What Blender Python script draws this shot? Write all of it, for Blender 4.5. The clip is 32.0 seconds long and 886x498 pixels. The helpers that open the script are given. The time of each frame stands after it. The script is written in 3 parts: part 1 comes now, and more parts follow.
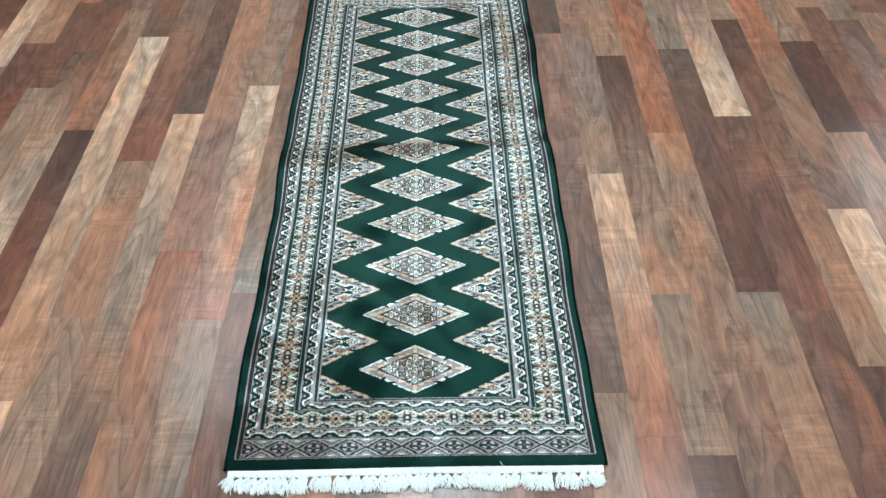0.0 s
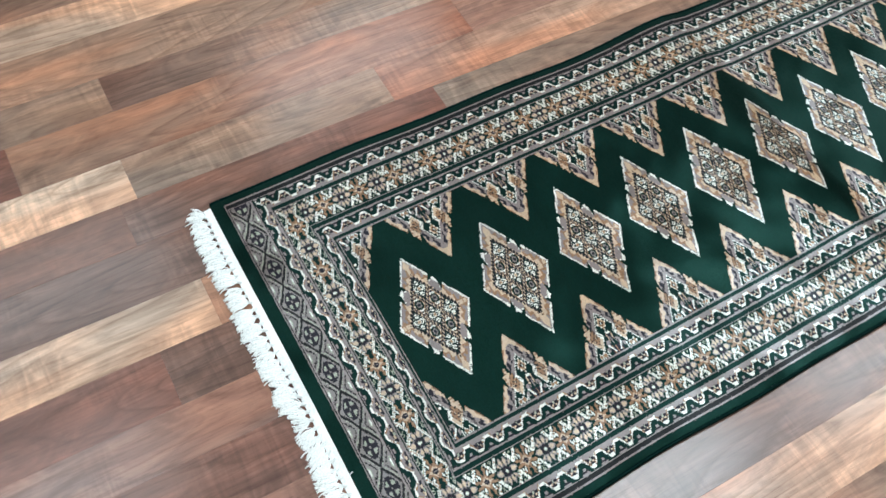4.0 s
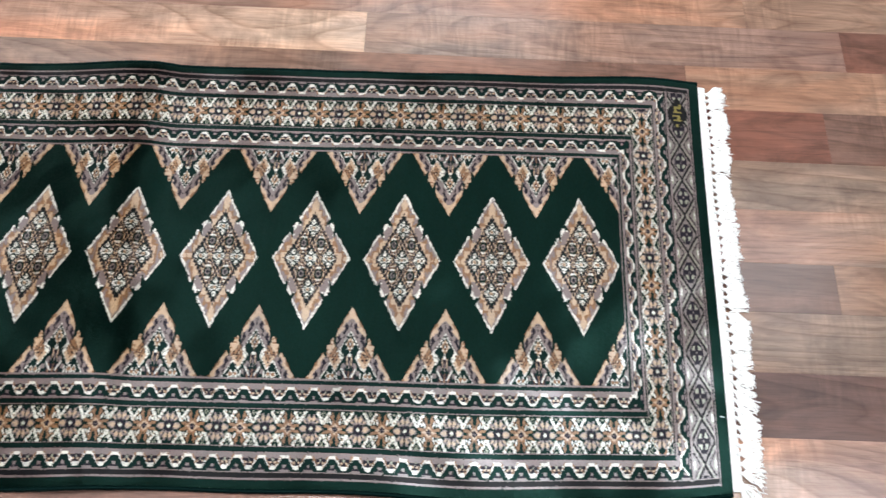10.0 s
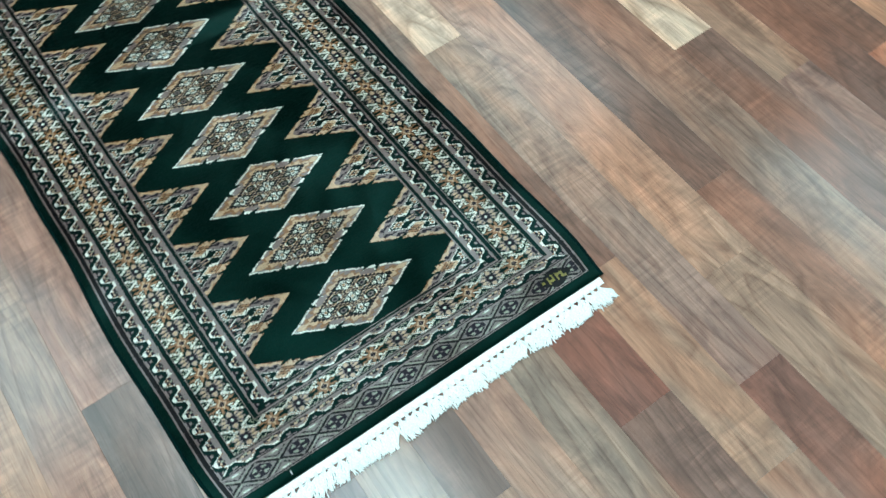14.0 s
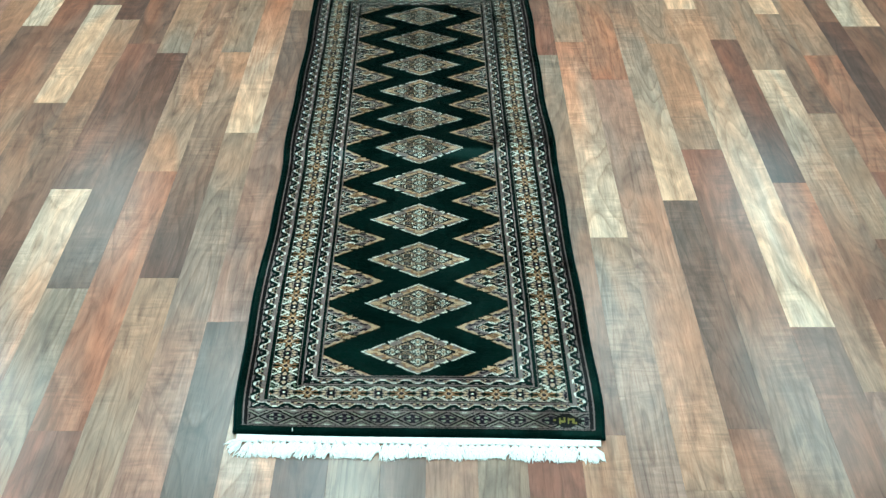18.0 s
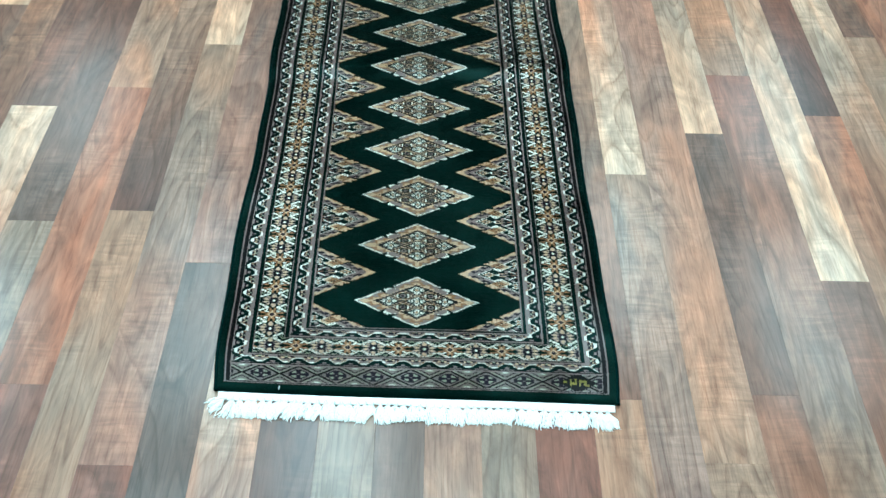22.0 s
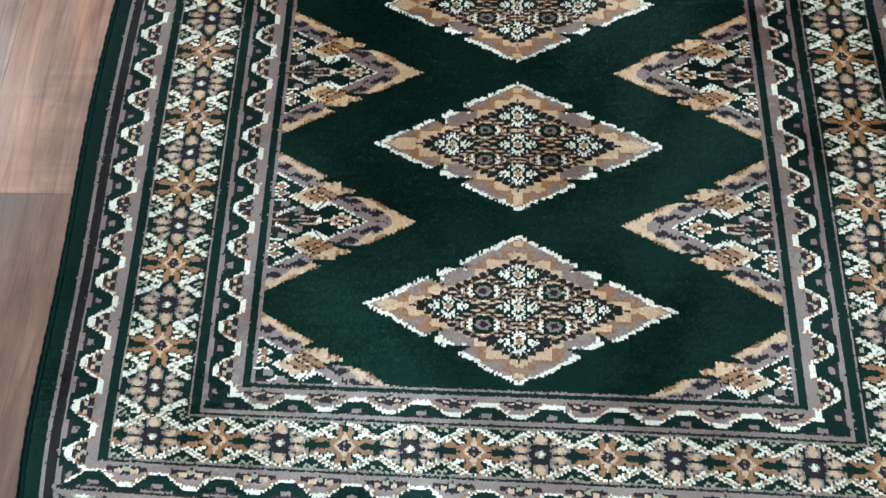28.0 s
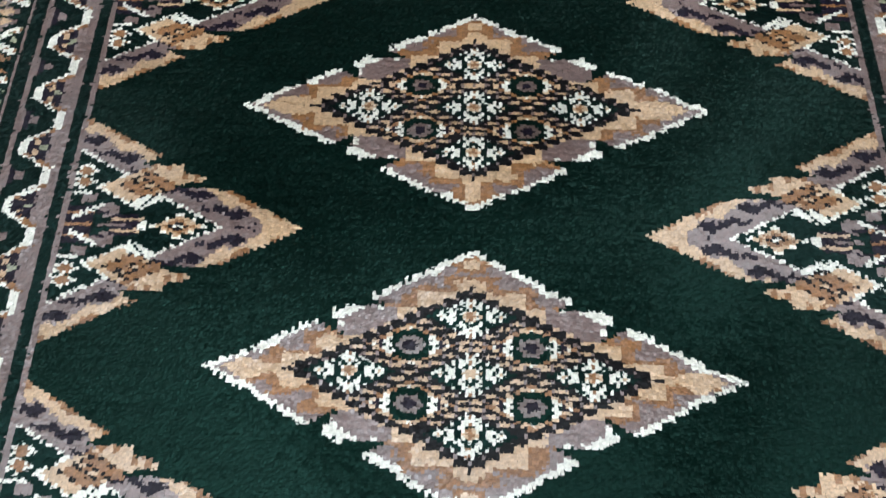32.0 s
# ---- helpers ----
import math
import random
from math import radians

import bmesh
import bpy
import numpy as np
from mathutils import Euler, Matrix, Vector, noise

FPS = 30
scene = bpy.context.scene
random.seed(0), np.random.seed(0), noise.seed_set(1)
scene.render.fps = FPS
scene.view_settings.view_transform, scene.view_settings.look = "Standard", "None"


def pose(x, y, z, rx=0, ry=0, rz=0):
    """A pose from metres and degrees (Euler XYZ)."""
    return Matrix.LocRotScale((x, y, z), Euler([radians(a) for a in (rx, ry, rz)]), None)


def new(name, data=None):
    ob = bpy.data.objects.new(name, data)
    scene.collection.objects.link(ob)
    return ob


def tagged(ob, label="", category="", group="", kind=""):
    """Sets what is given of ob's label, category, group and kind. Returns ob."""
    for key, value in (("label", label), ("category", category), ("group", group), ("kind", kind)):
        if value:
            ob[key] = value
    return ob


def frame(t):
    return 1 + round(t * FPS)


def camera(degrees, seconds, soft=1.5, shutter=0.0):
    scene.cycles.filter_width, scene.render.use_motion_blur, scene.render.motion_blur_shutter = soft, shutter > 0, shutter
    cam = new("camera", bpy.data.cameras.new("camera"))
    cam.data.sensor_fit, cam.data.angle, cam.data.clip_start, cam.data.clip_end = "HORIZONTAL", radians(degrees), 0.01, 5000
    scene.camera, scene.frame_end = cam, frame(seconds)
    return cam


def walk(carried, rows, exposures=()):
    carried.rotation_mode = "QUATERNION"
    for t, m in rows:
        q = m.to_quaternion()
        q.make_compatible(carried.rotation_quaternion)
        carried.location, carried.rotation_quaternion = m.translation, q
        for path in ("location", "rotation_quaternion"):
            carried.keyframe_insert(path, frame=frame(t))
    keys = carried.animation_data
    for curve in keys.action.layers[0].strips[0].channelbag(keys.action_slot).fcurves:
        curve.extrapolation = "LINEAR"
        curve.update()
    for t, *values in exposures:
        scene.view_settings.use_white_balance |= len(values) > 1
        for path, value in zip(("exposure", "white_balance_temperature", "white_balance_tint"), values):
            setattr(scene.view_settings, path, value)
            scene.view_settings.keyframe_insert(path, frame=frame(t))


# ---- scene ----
cam = camera(52.91, 32.0, soft=1.4, shutter=0.3)
walk(cam, [
    (0, pose(-0.0720, 2.5076, 1.3051, 46.24, 0.94, 179.54)),
    (0.5, pose(-0.1017, 2.4591, 1.2968, 43.07, 1.07, -179.25)),
    (1, pose(-0.1505, 2.3348, 1.2599, 39.22, 0.43, -175.82)),
    (1.5, pose(-0.1988, 2.2190, 1.2141, 37.22, -0.37, -169.72)),
    (2, pose(-0.2509, 2.1620, 1.1839, 37.36, 0.29, -162.49)),
    (2.5, pose(-0.3544, 2.1062, 1.1507, 37.36, -0.69, -151.26)),
    (3, pose(-0.4118, 2.0385, 1.1754, 35.49, -2.62, -139.48)),
    (3.5, pose(-0.4401, 1.9254, 1.1353, 33.31, -4.04, -129.47)),
    (5.5, pose(-0.5547, 1.4956, 1.1206, 27.60, -0.40, -95.10)),
    (6, pose(-0.5164, 1.3934, 1.1048, 25.99, -1.75, -91.98)),
    (6.5, pose(-0.5200, 1.2769, 1.1054, 25.73, -0.60, -92.82)),
    (7, pose(-0.5447, 1.1244, 1.1223, 26.59, -0.25, -91.32)),
    (7.5, pose(-0.5584, 1.0145, 1.1238, 26.17, -0.97, -91.12)),
    (8, pose(-0.5106, 0.9131, 1.1148, 24.93, -1.17, -92.83)),
    (8.5, pose(-0.4784, 0.8057, 1.1188, 24.88, -2.37, -91.20)),
    (9, pose(-0.4786, 0.7008, 1.1267, 25.04, -1.61, -92.40)),
    (9.5, pose(-0.4989, 0.5432, 1.1256, 25.83, -1.07, -91.24)),
    (10, pose(-0.5160, 0.3998, 1.1307, 25.56, -1.69, -88.73)),
    (10.5, pose(-0.4752, 0.2978, 1.1177, 24.32, -0.18, -90.33)),
    (11, pose(-0.4056, 0.1479, 1.1184, 22.49, 0.13, -88.03)),
    (11.5, pose(-0.3865, 0.0303, 1.1296, 23.01, 1.99, -85.89)),
    (12, pose(-0.4006, -0.0954, 1.1461, 24.76, 2.26, -74.90)),
    (12.5, pose(-0.3932, -0.1984, 1.1647, 25.85, 2.13, -64.73)),
    (13, pose(-0.3065, -0.2634, 1.1422, 25.74, 1.81, -57.62)),
    (13.5, pose(-0.2303, -0.3226, 1.1573, 26.58, 2.47, -47.79)),
    (14, pose(-0.1928, -0.4114, 1.1819, 29.91, 2.78, -35.94)),
    (14.5, pose(-0.1384, -0.5130, 1.1790, 32.22, 1.48, -24.30)),
    (15, pose(-0.0760, -0.5199, 1.1698, 33.29, 1.21, -16.24)),
    (15.5, pose(-0.0148, -0.5132, 1.1709, 35.29, -0.12, -7.40)),
    (17.5, pose(0.0416, -0.8579, 1.2455, 45.80, 0.19, 0.03)),
    (18, pose(0.0476, -0.8987, 1.2560, 47.59, 0.15, -0.30)),
    (18.5, pose(0.0484, -0.9203, 1.2612, 48.77, 0.22, -0.51)),
    (19, pose(0.0524, -0.9257, 1.2655, 49.63, 0.23, -0.76)),
    (19.5, pose(0.0574, -0.9301, 1.2661, 49.99, 0.27, -0.70)),
    (20, pose(0.0567, -0.9302, 1.2643, 49.78, 0.17, -0.44)),
    (20.5, pose(0.0507, -0.9206, 1.2615, 49.02, 0.38, -0.15)),
    (21, pose(0.0425, -0.8891, 1.2455, 47.09, 0.96, 0.07)),
    (21.5, pose(0.0293, -0.8162, 1.2216, 43.81, 0.20, 0.37)),
    (22, pose(0.0206, -0.7315, 1.2029, 40.92, -1.29, -0.04)),
    (22.5, pose(0.0018, -0.6443, 1.1765, 37.73, -1.95, -0.09)),
    (23, pose(-0.0297, -0.5457, 1.1451, 35.15, -2.61, 0.04)),
    (23.5, pose(-0.0445, -0.4587, 1.1137, 32.65, -1.79, -0.03)),
    (24, pose(-0.0241, -0.3667, 1.0698, 29.35, -1.02, 1.71)),
    (24.5, pose(0.0042, -0.2661, 1.0042, 26.08, -1.03, 3.65)),
    (25, pose(-0.0239, -0.1817, 0.9318, 22.12, -0.29, 2.67)),
    (25.5, pose(-0.0576, -0.1104, 0.8638, 19.71, -1.36, 1.43)),
    (27.5, pose(-0.0094, -0.0202, 0.6008, 23.31, 2.93, 1.60)),
    (28, pose(-0.0100, -0.0124, 0.5752, 23.06, 2.99, 2.12)),
    (28.5, pose(-0.0111, -0.0017, 0.5496, 22.87, 3.01, 2.45)),
    (29, pose(-0.0080, 0.0128, 0.5197, 22.70, 2.89, 2.53)),
    (29.5, pose(-0.0032, 0.0229, 0.4804, 22.60, 3.09, 2.45)),
    (30, pose(0.0007, 0.0321, 0.4363, 22.81, 2.73, 2.44)),
    (30.5, pose(0.0033, 0.0415, 0.4057, 22.83, 2.49, 2.49)),
    (31, pose(0.0042, 0.0587, 0.3712, 23.65, 2.27, 2.29)),
    (31.5, pose(0.0067, 0.0657, 0.3471, 24.93, 2.65, 2.40)),
    (32, pose(0.0088, 0.0756, 0.3383, 26.51, 2.05, 1.98)),
], exposures=[(0, -0.65, 5900, -2), (1, -0.75, 5700, -7), (2, -0.85, 6700, 8), (3, -0.7, 6100, 3), (6, -0.6, 6300, 6), (7, -0.55, 6300, 8), (8, -0.27, 6400, 10), (9, -0.32, 6400, 10), (10, -0.5, 6600, 14), (11, -0.6, 6100, 6), (12, -0.52, 5700, -6), (13, -0.48, 5500, -11), (15, -0.38, 5500, -20), (19, -0.16, 5300, -24), (22, -0.15, 5100, -21), (24, -0.6, 5200, -22), (25, -1.02, 5700, -13), (28, -0.48, 6200, 3), (32, -0.46, 6300, 10)])

# ---- world and light ----
world = bpy.data.worlds.new("world")
scene.world = world
world.use_nodes = True
wn = world.node_tree
sky = wn.nodes.new("ShaderNodeTexSky")
sky.sky_type, sky.sun_disc = "NISHITA", False
sky.sun_elevation, sky.sun_rotation = radians(42), radians(200)
wn.links.new(sky.outputs[0], wn.nodes["Background"].inputs[0])
wn.nodes["Background"].inputs[1].default_value = 0.1

ROOM_X, ROOM_Y0, ROOM_Y1, ROOM_Z = 3.6, -3.8, 8.6, 2.75


def lamp(name, m, sx, sy, watts, colour):
    data = bpy.data.lights.new(name, "AREA")
    data.shape, data.size, data.size_y, data.energy, data.color = "RECTANGLE", sx, sy, watts, colour
    ob = new(name, data)
    ob.matrix_world = m
    return ob


# unseen ceiling panels, place and watts: some follow floor glare, others added as fill
PANELS = [(-1.1, 0.5, 8), (0.0, 0.3, 46), (2.8, 0.3, 15), (0.0, -1.2, 30), (-2.5, 1.9, 24), (-1.12, 2.2, 12), (-0.42, 1.6, 15), (1.1, 2.6, 9), (2.1, 2.2, 10), (0.4, 3.2, 15), (-2.3, 3.9, 6), (2.3, 3.9, 7), (1.25, -1.0, 12), (-3.2, -2.2, 12)]
for px, py, watts in PANELS:
    lamp("panel_light", pose(px, py, ROOM_Z - 0.035), 0.56, 1.16, watts, (0.90, 1.0, 1.09))


# ---- materials ----
def nodes_of(name, rough=0.6, spec=0.5):
    mat = bpy.data.materials.new(name)
    mat.use_nodes = True
    nt = mat.node_tree
    b = nt.nodes["Principled BSDF"]
    b.inputs["Roughness"].default_value = rough
    b.inputs["Specular IOR Level"].default_value = spec
    return mat, nt, b


def add(nt, kind, **values):
    node = nt.nodes.new(kind)
    for key, value in values.items():
        if key in node.inputs:
            node.inputs[key].default_value = value
        else:
            setattr(node, key, value)
    return node


def mix(nt, how, a, b, fac=1.0):
    node = nt.nodes.new("ShaderNodeMix")
    node.data_type, node.blend_type = "RGBA", how
    for slot, value in ((0, fac), (6, a), (7, b)):
        if hasattr(value, "links"):
            nt.links.new(value, node.inputs[slot])
        else:
            node.inputs[slot].default_value = value
    return node.outputs[2]


def ramp(nt, source, *stops):
    node = nt.nodes.new("ShaderNodeValToRGB")
    while len(node.color_ramp.elements) < len(stops):
        node.color_ramp.elements.new(0.5)
    for e, (at, v) in zip(node.color_ramp.elements, stops):
        e.position, e.color = at, (v, v, v, 1) if isinstance(v, float) else (*v, 1)
    nt.links.new(source, node.inputs[0])
    return node.outputs[0]


def wool(name, colour, spread=0.5, sheen=0.2, gloss_level=0.85, tinted=False):
    """Dyed wool pile: every knot a little lighter or darker, with slow bands along the weft."""
    mat, nt, b = nodes_of(name, 0.35, gloss_level)
    geo = nt.nodes.new("ShaderNodeNewGeometry")
    obj = nt.nodes.new("ShaderNodeTexCoord")
    own = ramp(nt, geo.outputs["Random Per Island"], (0.0, 1.0 - spread), (1.0, 1.0 + spread * 0.8))
    mp = add(nt, "ShaderNodeMapping")
    mp.inputs["Scale"].default_value = (5, 38, 1)
    nt.links.new(obj.outputs["Object"], mp.inputs[0])
    band = add(nt, "ShaderNodeTexNoise", Scale=1.0, Detail=3.0, Roughness=0.6)
    nt.links.new(mp.outputs[0], band.inputs["Vector"])
    slow = ramp(nt, band.outputs["Fac"], (0.3, 0.78), (0.7, 1.22))
    fuzz = add(nt, "ShaderNodeTexNoise", Scale=1500.0, Detail=2.0)
    nt.links.new(obj.outputs["Object"], fuzz.inputs["Vector"])
    fine = ramp(nt, fuzz.outputs["Fac"], (0.3, 0.8), (0.7, 1.2))
    c = mix(nt, "MULTIPLY", (*colour, 1), own)
    c = mix(nt, "MULTIPLY", c, slow)
    c = mix(nt, "MULTIPLY", c, fine)
    nt.links.new(c, b.inputs["Base Color"])
    top = max(colour)
    gloss = [0.22 + 0.78 * v / top for v in colour] if tinted else [1.0, 1.0, 1.0]
    b.inputs["IOR"].default_value = 1.72 if gloss_level >= 0.8 else 1.5
    b.inputs["Specular Tint"].default_value = (*gloss, 1)
    b.inputs["Sheen Weight"].default_value = sheen * 0.3
    b.inputs["Sheen Roughness"].default_value = 0.45
    b.inputs["Sheen Tint"].default_value = (*[min(1, v * 3 + 0.1) for v in colour], 1)
    return mat


PALETTE = "gkdmotwbysn"
WOOL = {
    "g": wool("wool_field_green", (0.0007, 0.0046, 0.0033), 0.45, 0.2, 0.19, True),
    "k": wool("wool_black", (0.0028, 0.0028, 0.0034), 0.3, 0.1, 0.20),
    "d": wool("wool_border_green", (0.0008, 0.0040, 0.0032), 0.4, 0.1, 0.23, True),
    "m": wool("wool_mauve", (0.126, 0.078, 0.066), 0.22, 0.2, 0.9),
    "o": wool("wool_rust", (0.225, 0.102, 0.035), 0.26, 0.2, 0.75),
    "t": wool("wool_tan", (0.450, 0.292, 0.158), 0.18, 0.2, 0.9),
    "w": wool("wool_ivory", (0.650, 0.640, 0.550), 0.10, 0.2, 1.0),
    "b": wool("wool_brown", (0.090, 0.056, 0.043), 0.25, 0.1, 0.95),
    "y": wool("wool_gold", (0.200, 0.160, 0.020), 0.30, 0.2, 0.6),
    "s": wool("wool_sage", (0.205, 0.215, 0.125), 0.25, 0.2, 1.0),
    "n": wool("wool_aubergine", (0.008, 0.0055, 0.012), 0.3, 0.1, 0.22),
}


def cotton(name, colour):
    mat, nt, b = nodes_of(name, 0.9, 0.2)
    obj = nt.nodes.new("ShaderNodeTexCoord")
    n = add(nt, "ShaderNodeTexNoise", Scale=420.0, Detail=3.0)
    nt.links.new(obj.outputs["Object"], n.inputs["Vector"])
    big = add(nt, "ShaderNodeTexNoise", Scale=14.0, Detail=2.0)
    nt.links.new(obj.outputs["Object"], big.inputs["Vector"])
    c = mix(nt, "MULTIPLY", (*colour, 1), ramp(nt, n.outputs["Fac"], (0.25, 0.8), (0.7, 1.08)))
    c = mix(nt, "MULTIPLY", c, ramp(nt, big.outputs["Fac"], (0.3, 0.88), (0.6, 1.05)))
    nt.links.new(c, b.inputs["Base Color"])
    bump = add(nt, "ShaderNodeBump", Strength=0.5, Distance=0.0006)
    nt.links.new(n.outputs["Fac"], bump.inputs["Height"])
    nt.links.new(bump.outputs[0], b.inputs["Normal"])
    return mat


COTTON = cotton("ivory_cotton", (0.90, 0.90, 0.86))
BINDING = wool("wool_edge_binding", (0.0008, 0.0050, 0.0044), 0.3, 0.0, 0.06, True)


def laminate():
    """Printed wood strips: each strip's own two tones (attribute), fibre, cathedral grain, dark pores, satin gloss."""
    mat, nt, b = nodes_of("wood_laminate", 0.33, 0.36)
    tone = add(nt, "ShaderNodeAttribute", attribute_name="tone")
    info = nt.nodes.new("ShaderNodeObjectInfo")
    geo = nt.nodes.new("ShaderNodeNewGeometry")
    obj = nt.nodes.new("ShaderNodeTexCoord")
    rnd = nt.nodes.new("ShaderNodeMath")
    rnd.operation = "ADD"
    nt.links.new(info.outputs["Random"], rnd.inputs[0])
    nt.links.new(geo.outputs["Random Per Island"], rnd.inputs[1])
    off = nt.nodes.new("ShaderNodeCombineXYZ")
    big = nt.nodes.new("ShaderNodeMath")
    big.operation = "MULTIPLY"
    big.inputs[1].default_value = 37.0
    nt.links.new(rnd.outputs[0], big.inputs[0])
    for k in range(3):
        nt.links.new(big.outputs[0], off.inputs[k])
    place = nt.nodes.new("ShaderNodeVectorMath")
    nt.links.new(obj.outputs["Object"], place.inputs[0])
    nt.links.new(off.outputs[0], place.inputs[1])

    def stretched(sx, sy):
        mp = nt.nodes.new("ShaderNodeMapping")
        mp.inputs["Scale"].default_value = (sx, sy, 1)
        nt.links.new(place.outputs[0], mp.inputs[0])
        return mp.outputs[0]

    fibre = add(nt, "ShaderNodeTexNoise", Scale=1.0, Detail=6.0, Roughness=0.62)
    nt.links.new(stretched(140, 7), fibre.inputs["Vector"])
    patch = add(nt, "ShaderNodeTexNoise", Scale=1.0, Detail=5.0, Roughness=0.62, Distortion=1.5)
    nt.links.new(stretched(21, 7), patch.inputs["Vector"])
    hue = add(nt, "ShaderNodeTexNoise", Scale=1.0, Detail=2.0, Roughness=0.5, Distortion=0.6)
    nt.links.new(stretched(9, 2.2), hue.inputs["Vector"])
    cross = add(nt, "ShaderNodeTexNoise", Scale=1.0, Detail=3.0, Roughness=0.6, Distortion=1.2)
    nt.links.new(stretched(9, 62), cross.inputs["Vector"])
    # growth rings: a slowly bending field cut into steps, strong in some places and faint in others
    field = add(nt, "ShaderNodeTexNoise", Scale=1.0, Detail=1.5, Roughness=0.35, Distortion=0.25)
    nt.links.new(stretched(9, 1.25), field.inputs["Vector"])
    rings = nt.nodes.new("ShaderNodeMath")
    rings.operation = "MULTIPLY"
    rings.inputs[1].default_value = 16.0
    nt.links.new(field.outputs["Fac"], rings.inputs[0])
    step = nt.nodes.new("ShaderNodeMath")
    step.operation = "FRACT"
    nt.links.new(rings.outputs[0], step.inputs[0])
    ring = ramp(nt, step.outputs[0], (0.0, (0.70, 0.65, 0.61)), (0.14, (0.90, 0.88, 0.86)), (0.42, (1.0, 1.0, 1.0)), (0.90, (1.09, 1.09, 1.08)), (1.0, (0.78, 0.73, 0.70)))
    where = ramp(nt, hue.outputs["Fac"], (0.36, 0.25), (0.58, 1.0))
    deepen = add(nt, "ShaderNodeGamma", Gamma=1.16)
    nt.links.new(tone.outputs["Color"], deepen.inputs[0])
    calm = add(nt, "ShaderNodeHueSaturation", Saturation=0.89)
    nt.links.new(deepen.outputs[0], calm.inputs["Color"])
    c = mix(nt, "MULTIPLY", calm.outputs[0], (1.33, 1.33, 1.34, 1))
    c = mix(nt, "MULTIPLY", c, ramp(nt, patch.outputs["Fac"], (0.30, (0.66, 0.63, 0.61)), (0.47, (0.94, 0.93, 0.92)), (0.68, (1.34, 1.31, 1.28))))
    c = mix(nt, "MULTIPLY", c, ramp(nt, hue.outputs["Fac"], (0.38, (1.13, 0.98, 0.87)), (0.60, (0.88, 0.95, 0.99))))
    c = mix(nt, "MULTIPLY", c, ramp(nt, fibre.outputs["Fac"], (0.30, (0.82, 0.79, 0.77)), (0.52, (1.0, 1.0, 1.0)), (0.75, (1.12, 1.12, 1.12))))
    pores = add(nt, "ShaderNodeTexNoise", Scale=1.0, Detail=2.0, Roughness=0.7, Distortion=0.3)
    nt.links.new(stretched(430, 16), pores.inputs["Vector"])
    c = mix(nt, "MULTIPLY", c, ramp(nt, pores.outputs["Fac"], (0.34, (0.80, 0.76, 0.73)), (0.47, (0.98, 0.98, 0.97)), (0.70, (1.06, 1.06, 1.06))))
    c = mix(nt, "MULTIPLY", c, ring, where)
    spot = add(nt, "ShaderNodeTexNoise", Scale=1.0, Detail=1.0, Distortion=0.4)
    nt.links.new(stretched(8, 6), spot.inputs["Vector"])
    c = mix(nt, "MULTIPLY", c, ramp(nt, cross.outputs["Fac"], (0.36, 0.84), (0.68, 1.26)), ramp(nt, spot.outputs["Fac"], (0.46, 0.0), (0.64, 1.0)))
    nt.links.new(c, b.inputs["Base Color"])
    smear = add(nt, "ShaderNodeTexNoise", Scale=3.0, Detail=4.0)
    nt.links.new(obj.outputs["Object"], smear.inputs["Vector"])
    nt.links.new(ramp(nt, smear.outputs["Fac"], (0.3, 0.40), (0.7, 0.48)), b.inputs["Roughness"])
    b.inputs["Coat Weight"].default_value = 0.50
    b.inputs["Coat Roughness"].default_value = 0.13
    emboss = add(nt, "ShaderNodeTexNoise", Scale=1.0, Detail=3.0, Roughness=0.6)
    nt.links.new(stretched(330, 420), emboss.inputs["Vector"])
    bump = add(nt, "ShaderNodeBump", Strength=0.35, Distance=0.0003)
    nt.links.new(emboss.outputs["Fac"], bump.inputs["Height"])
    nt.links.new(bump.outputs[0], b.inputs["Normal"])
    nt.links.new(bump.outputs[0], b.inputs["Coat Normal"])
    return mat


LAMINATE = laminate()


def plain(name, colour, rough=0.8):
    mat, nt, b = nodes_of(name, rough, 0.3)
    obj = nt.nodes.new("ShaderNodeTexCoord")
    n = add(nt, "ShaderNodeTexNoise", Scale=4.0, Detail=6.0)
    nt.links.new(obj.outputs["Object"], n.inputs["Vector"])
    nt.links.new(mix(nt, "MULTIPLY", (*colour, 1), ramp(nt, n.outputs["Fac"], (0.3, 0.92), (0.7, 1.05))), b.inputs["Base Color"])
    return mat


# for the unseen walls, kept dark so that the wool reflects little of them
WALL = plain("wall_paint", (0.40, 0.37, 0.33))
CEILING = plain("ceiling_tile", (0.72, 0.71, 0.68))
SUBFLOOR = plain("subfloor", (0.06, 0.04, 0.03))
METAL = plain("white_metal", (0.75, 0.75, 0.75), 0.4)
GLOW, gnt, gb = nodes_of("lit_diffuser")
gb.inputs["Emission Color"].default_value = (0.93, 1.0, 1.05, 1)
gb.inputs["Emission Strength"].default_value = 4.0


# ---- building helpers ----
def link_mesh(name, mesh, parent=None, label=""):
    ob = new(name, mesh)
    ob.parent = parent
    if label:
        tagged(ob, label)
    return ob


def part(name, bm, material, parent, label=""):
    mesh = bpy.data.meshes.new(name)
    bm.to_mesh(mesh)
    bm.free()
    mesh.materials.append(material)
    return link_mesh(name, mesh, parent, label)


def box(bm, x0, x1, y0, y1, z0, z1):
    vs = [bm.verts.new(p) for p in ((x0, y0, z0), (x1, y0, z0), (x1, y1, z0), (x0, y1, z0), (x0, y0, z1), (x1, y0, z1), (x1, y1, z1), (x0, y1, z1))]
    for f in ((3, 2, 1, 0), (4, 5, 6, 7), (0, 1, 5, 4), (1, 2, 6, 5), (2, 3, 7, 6), (3, 0, 4, 7)):
        bm.faces.new([vs[i] for i in f])


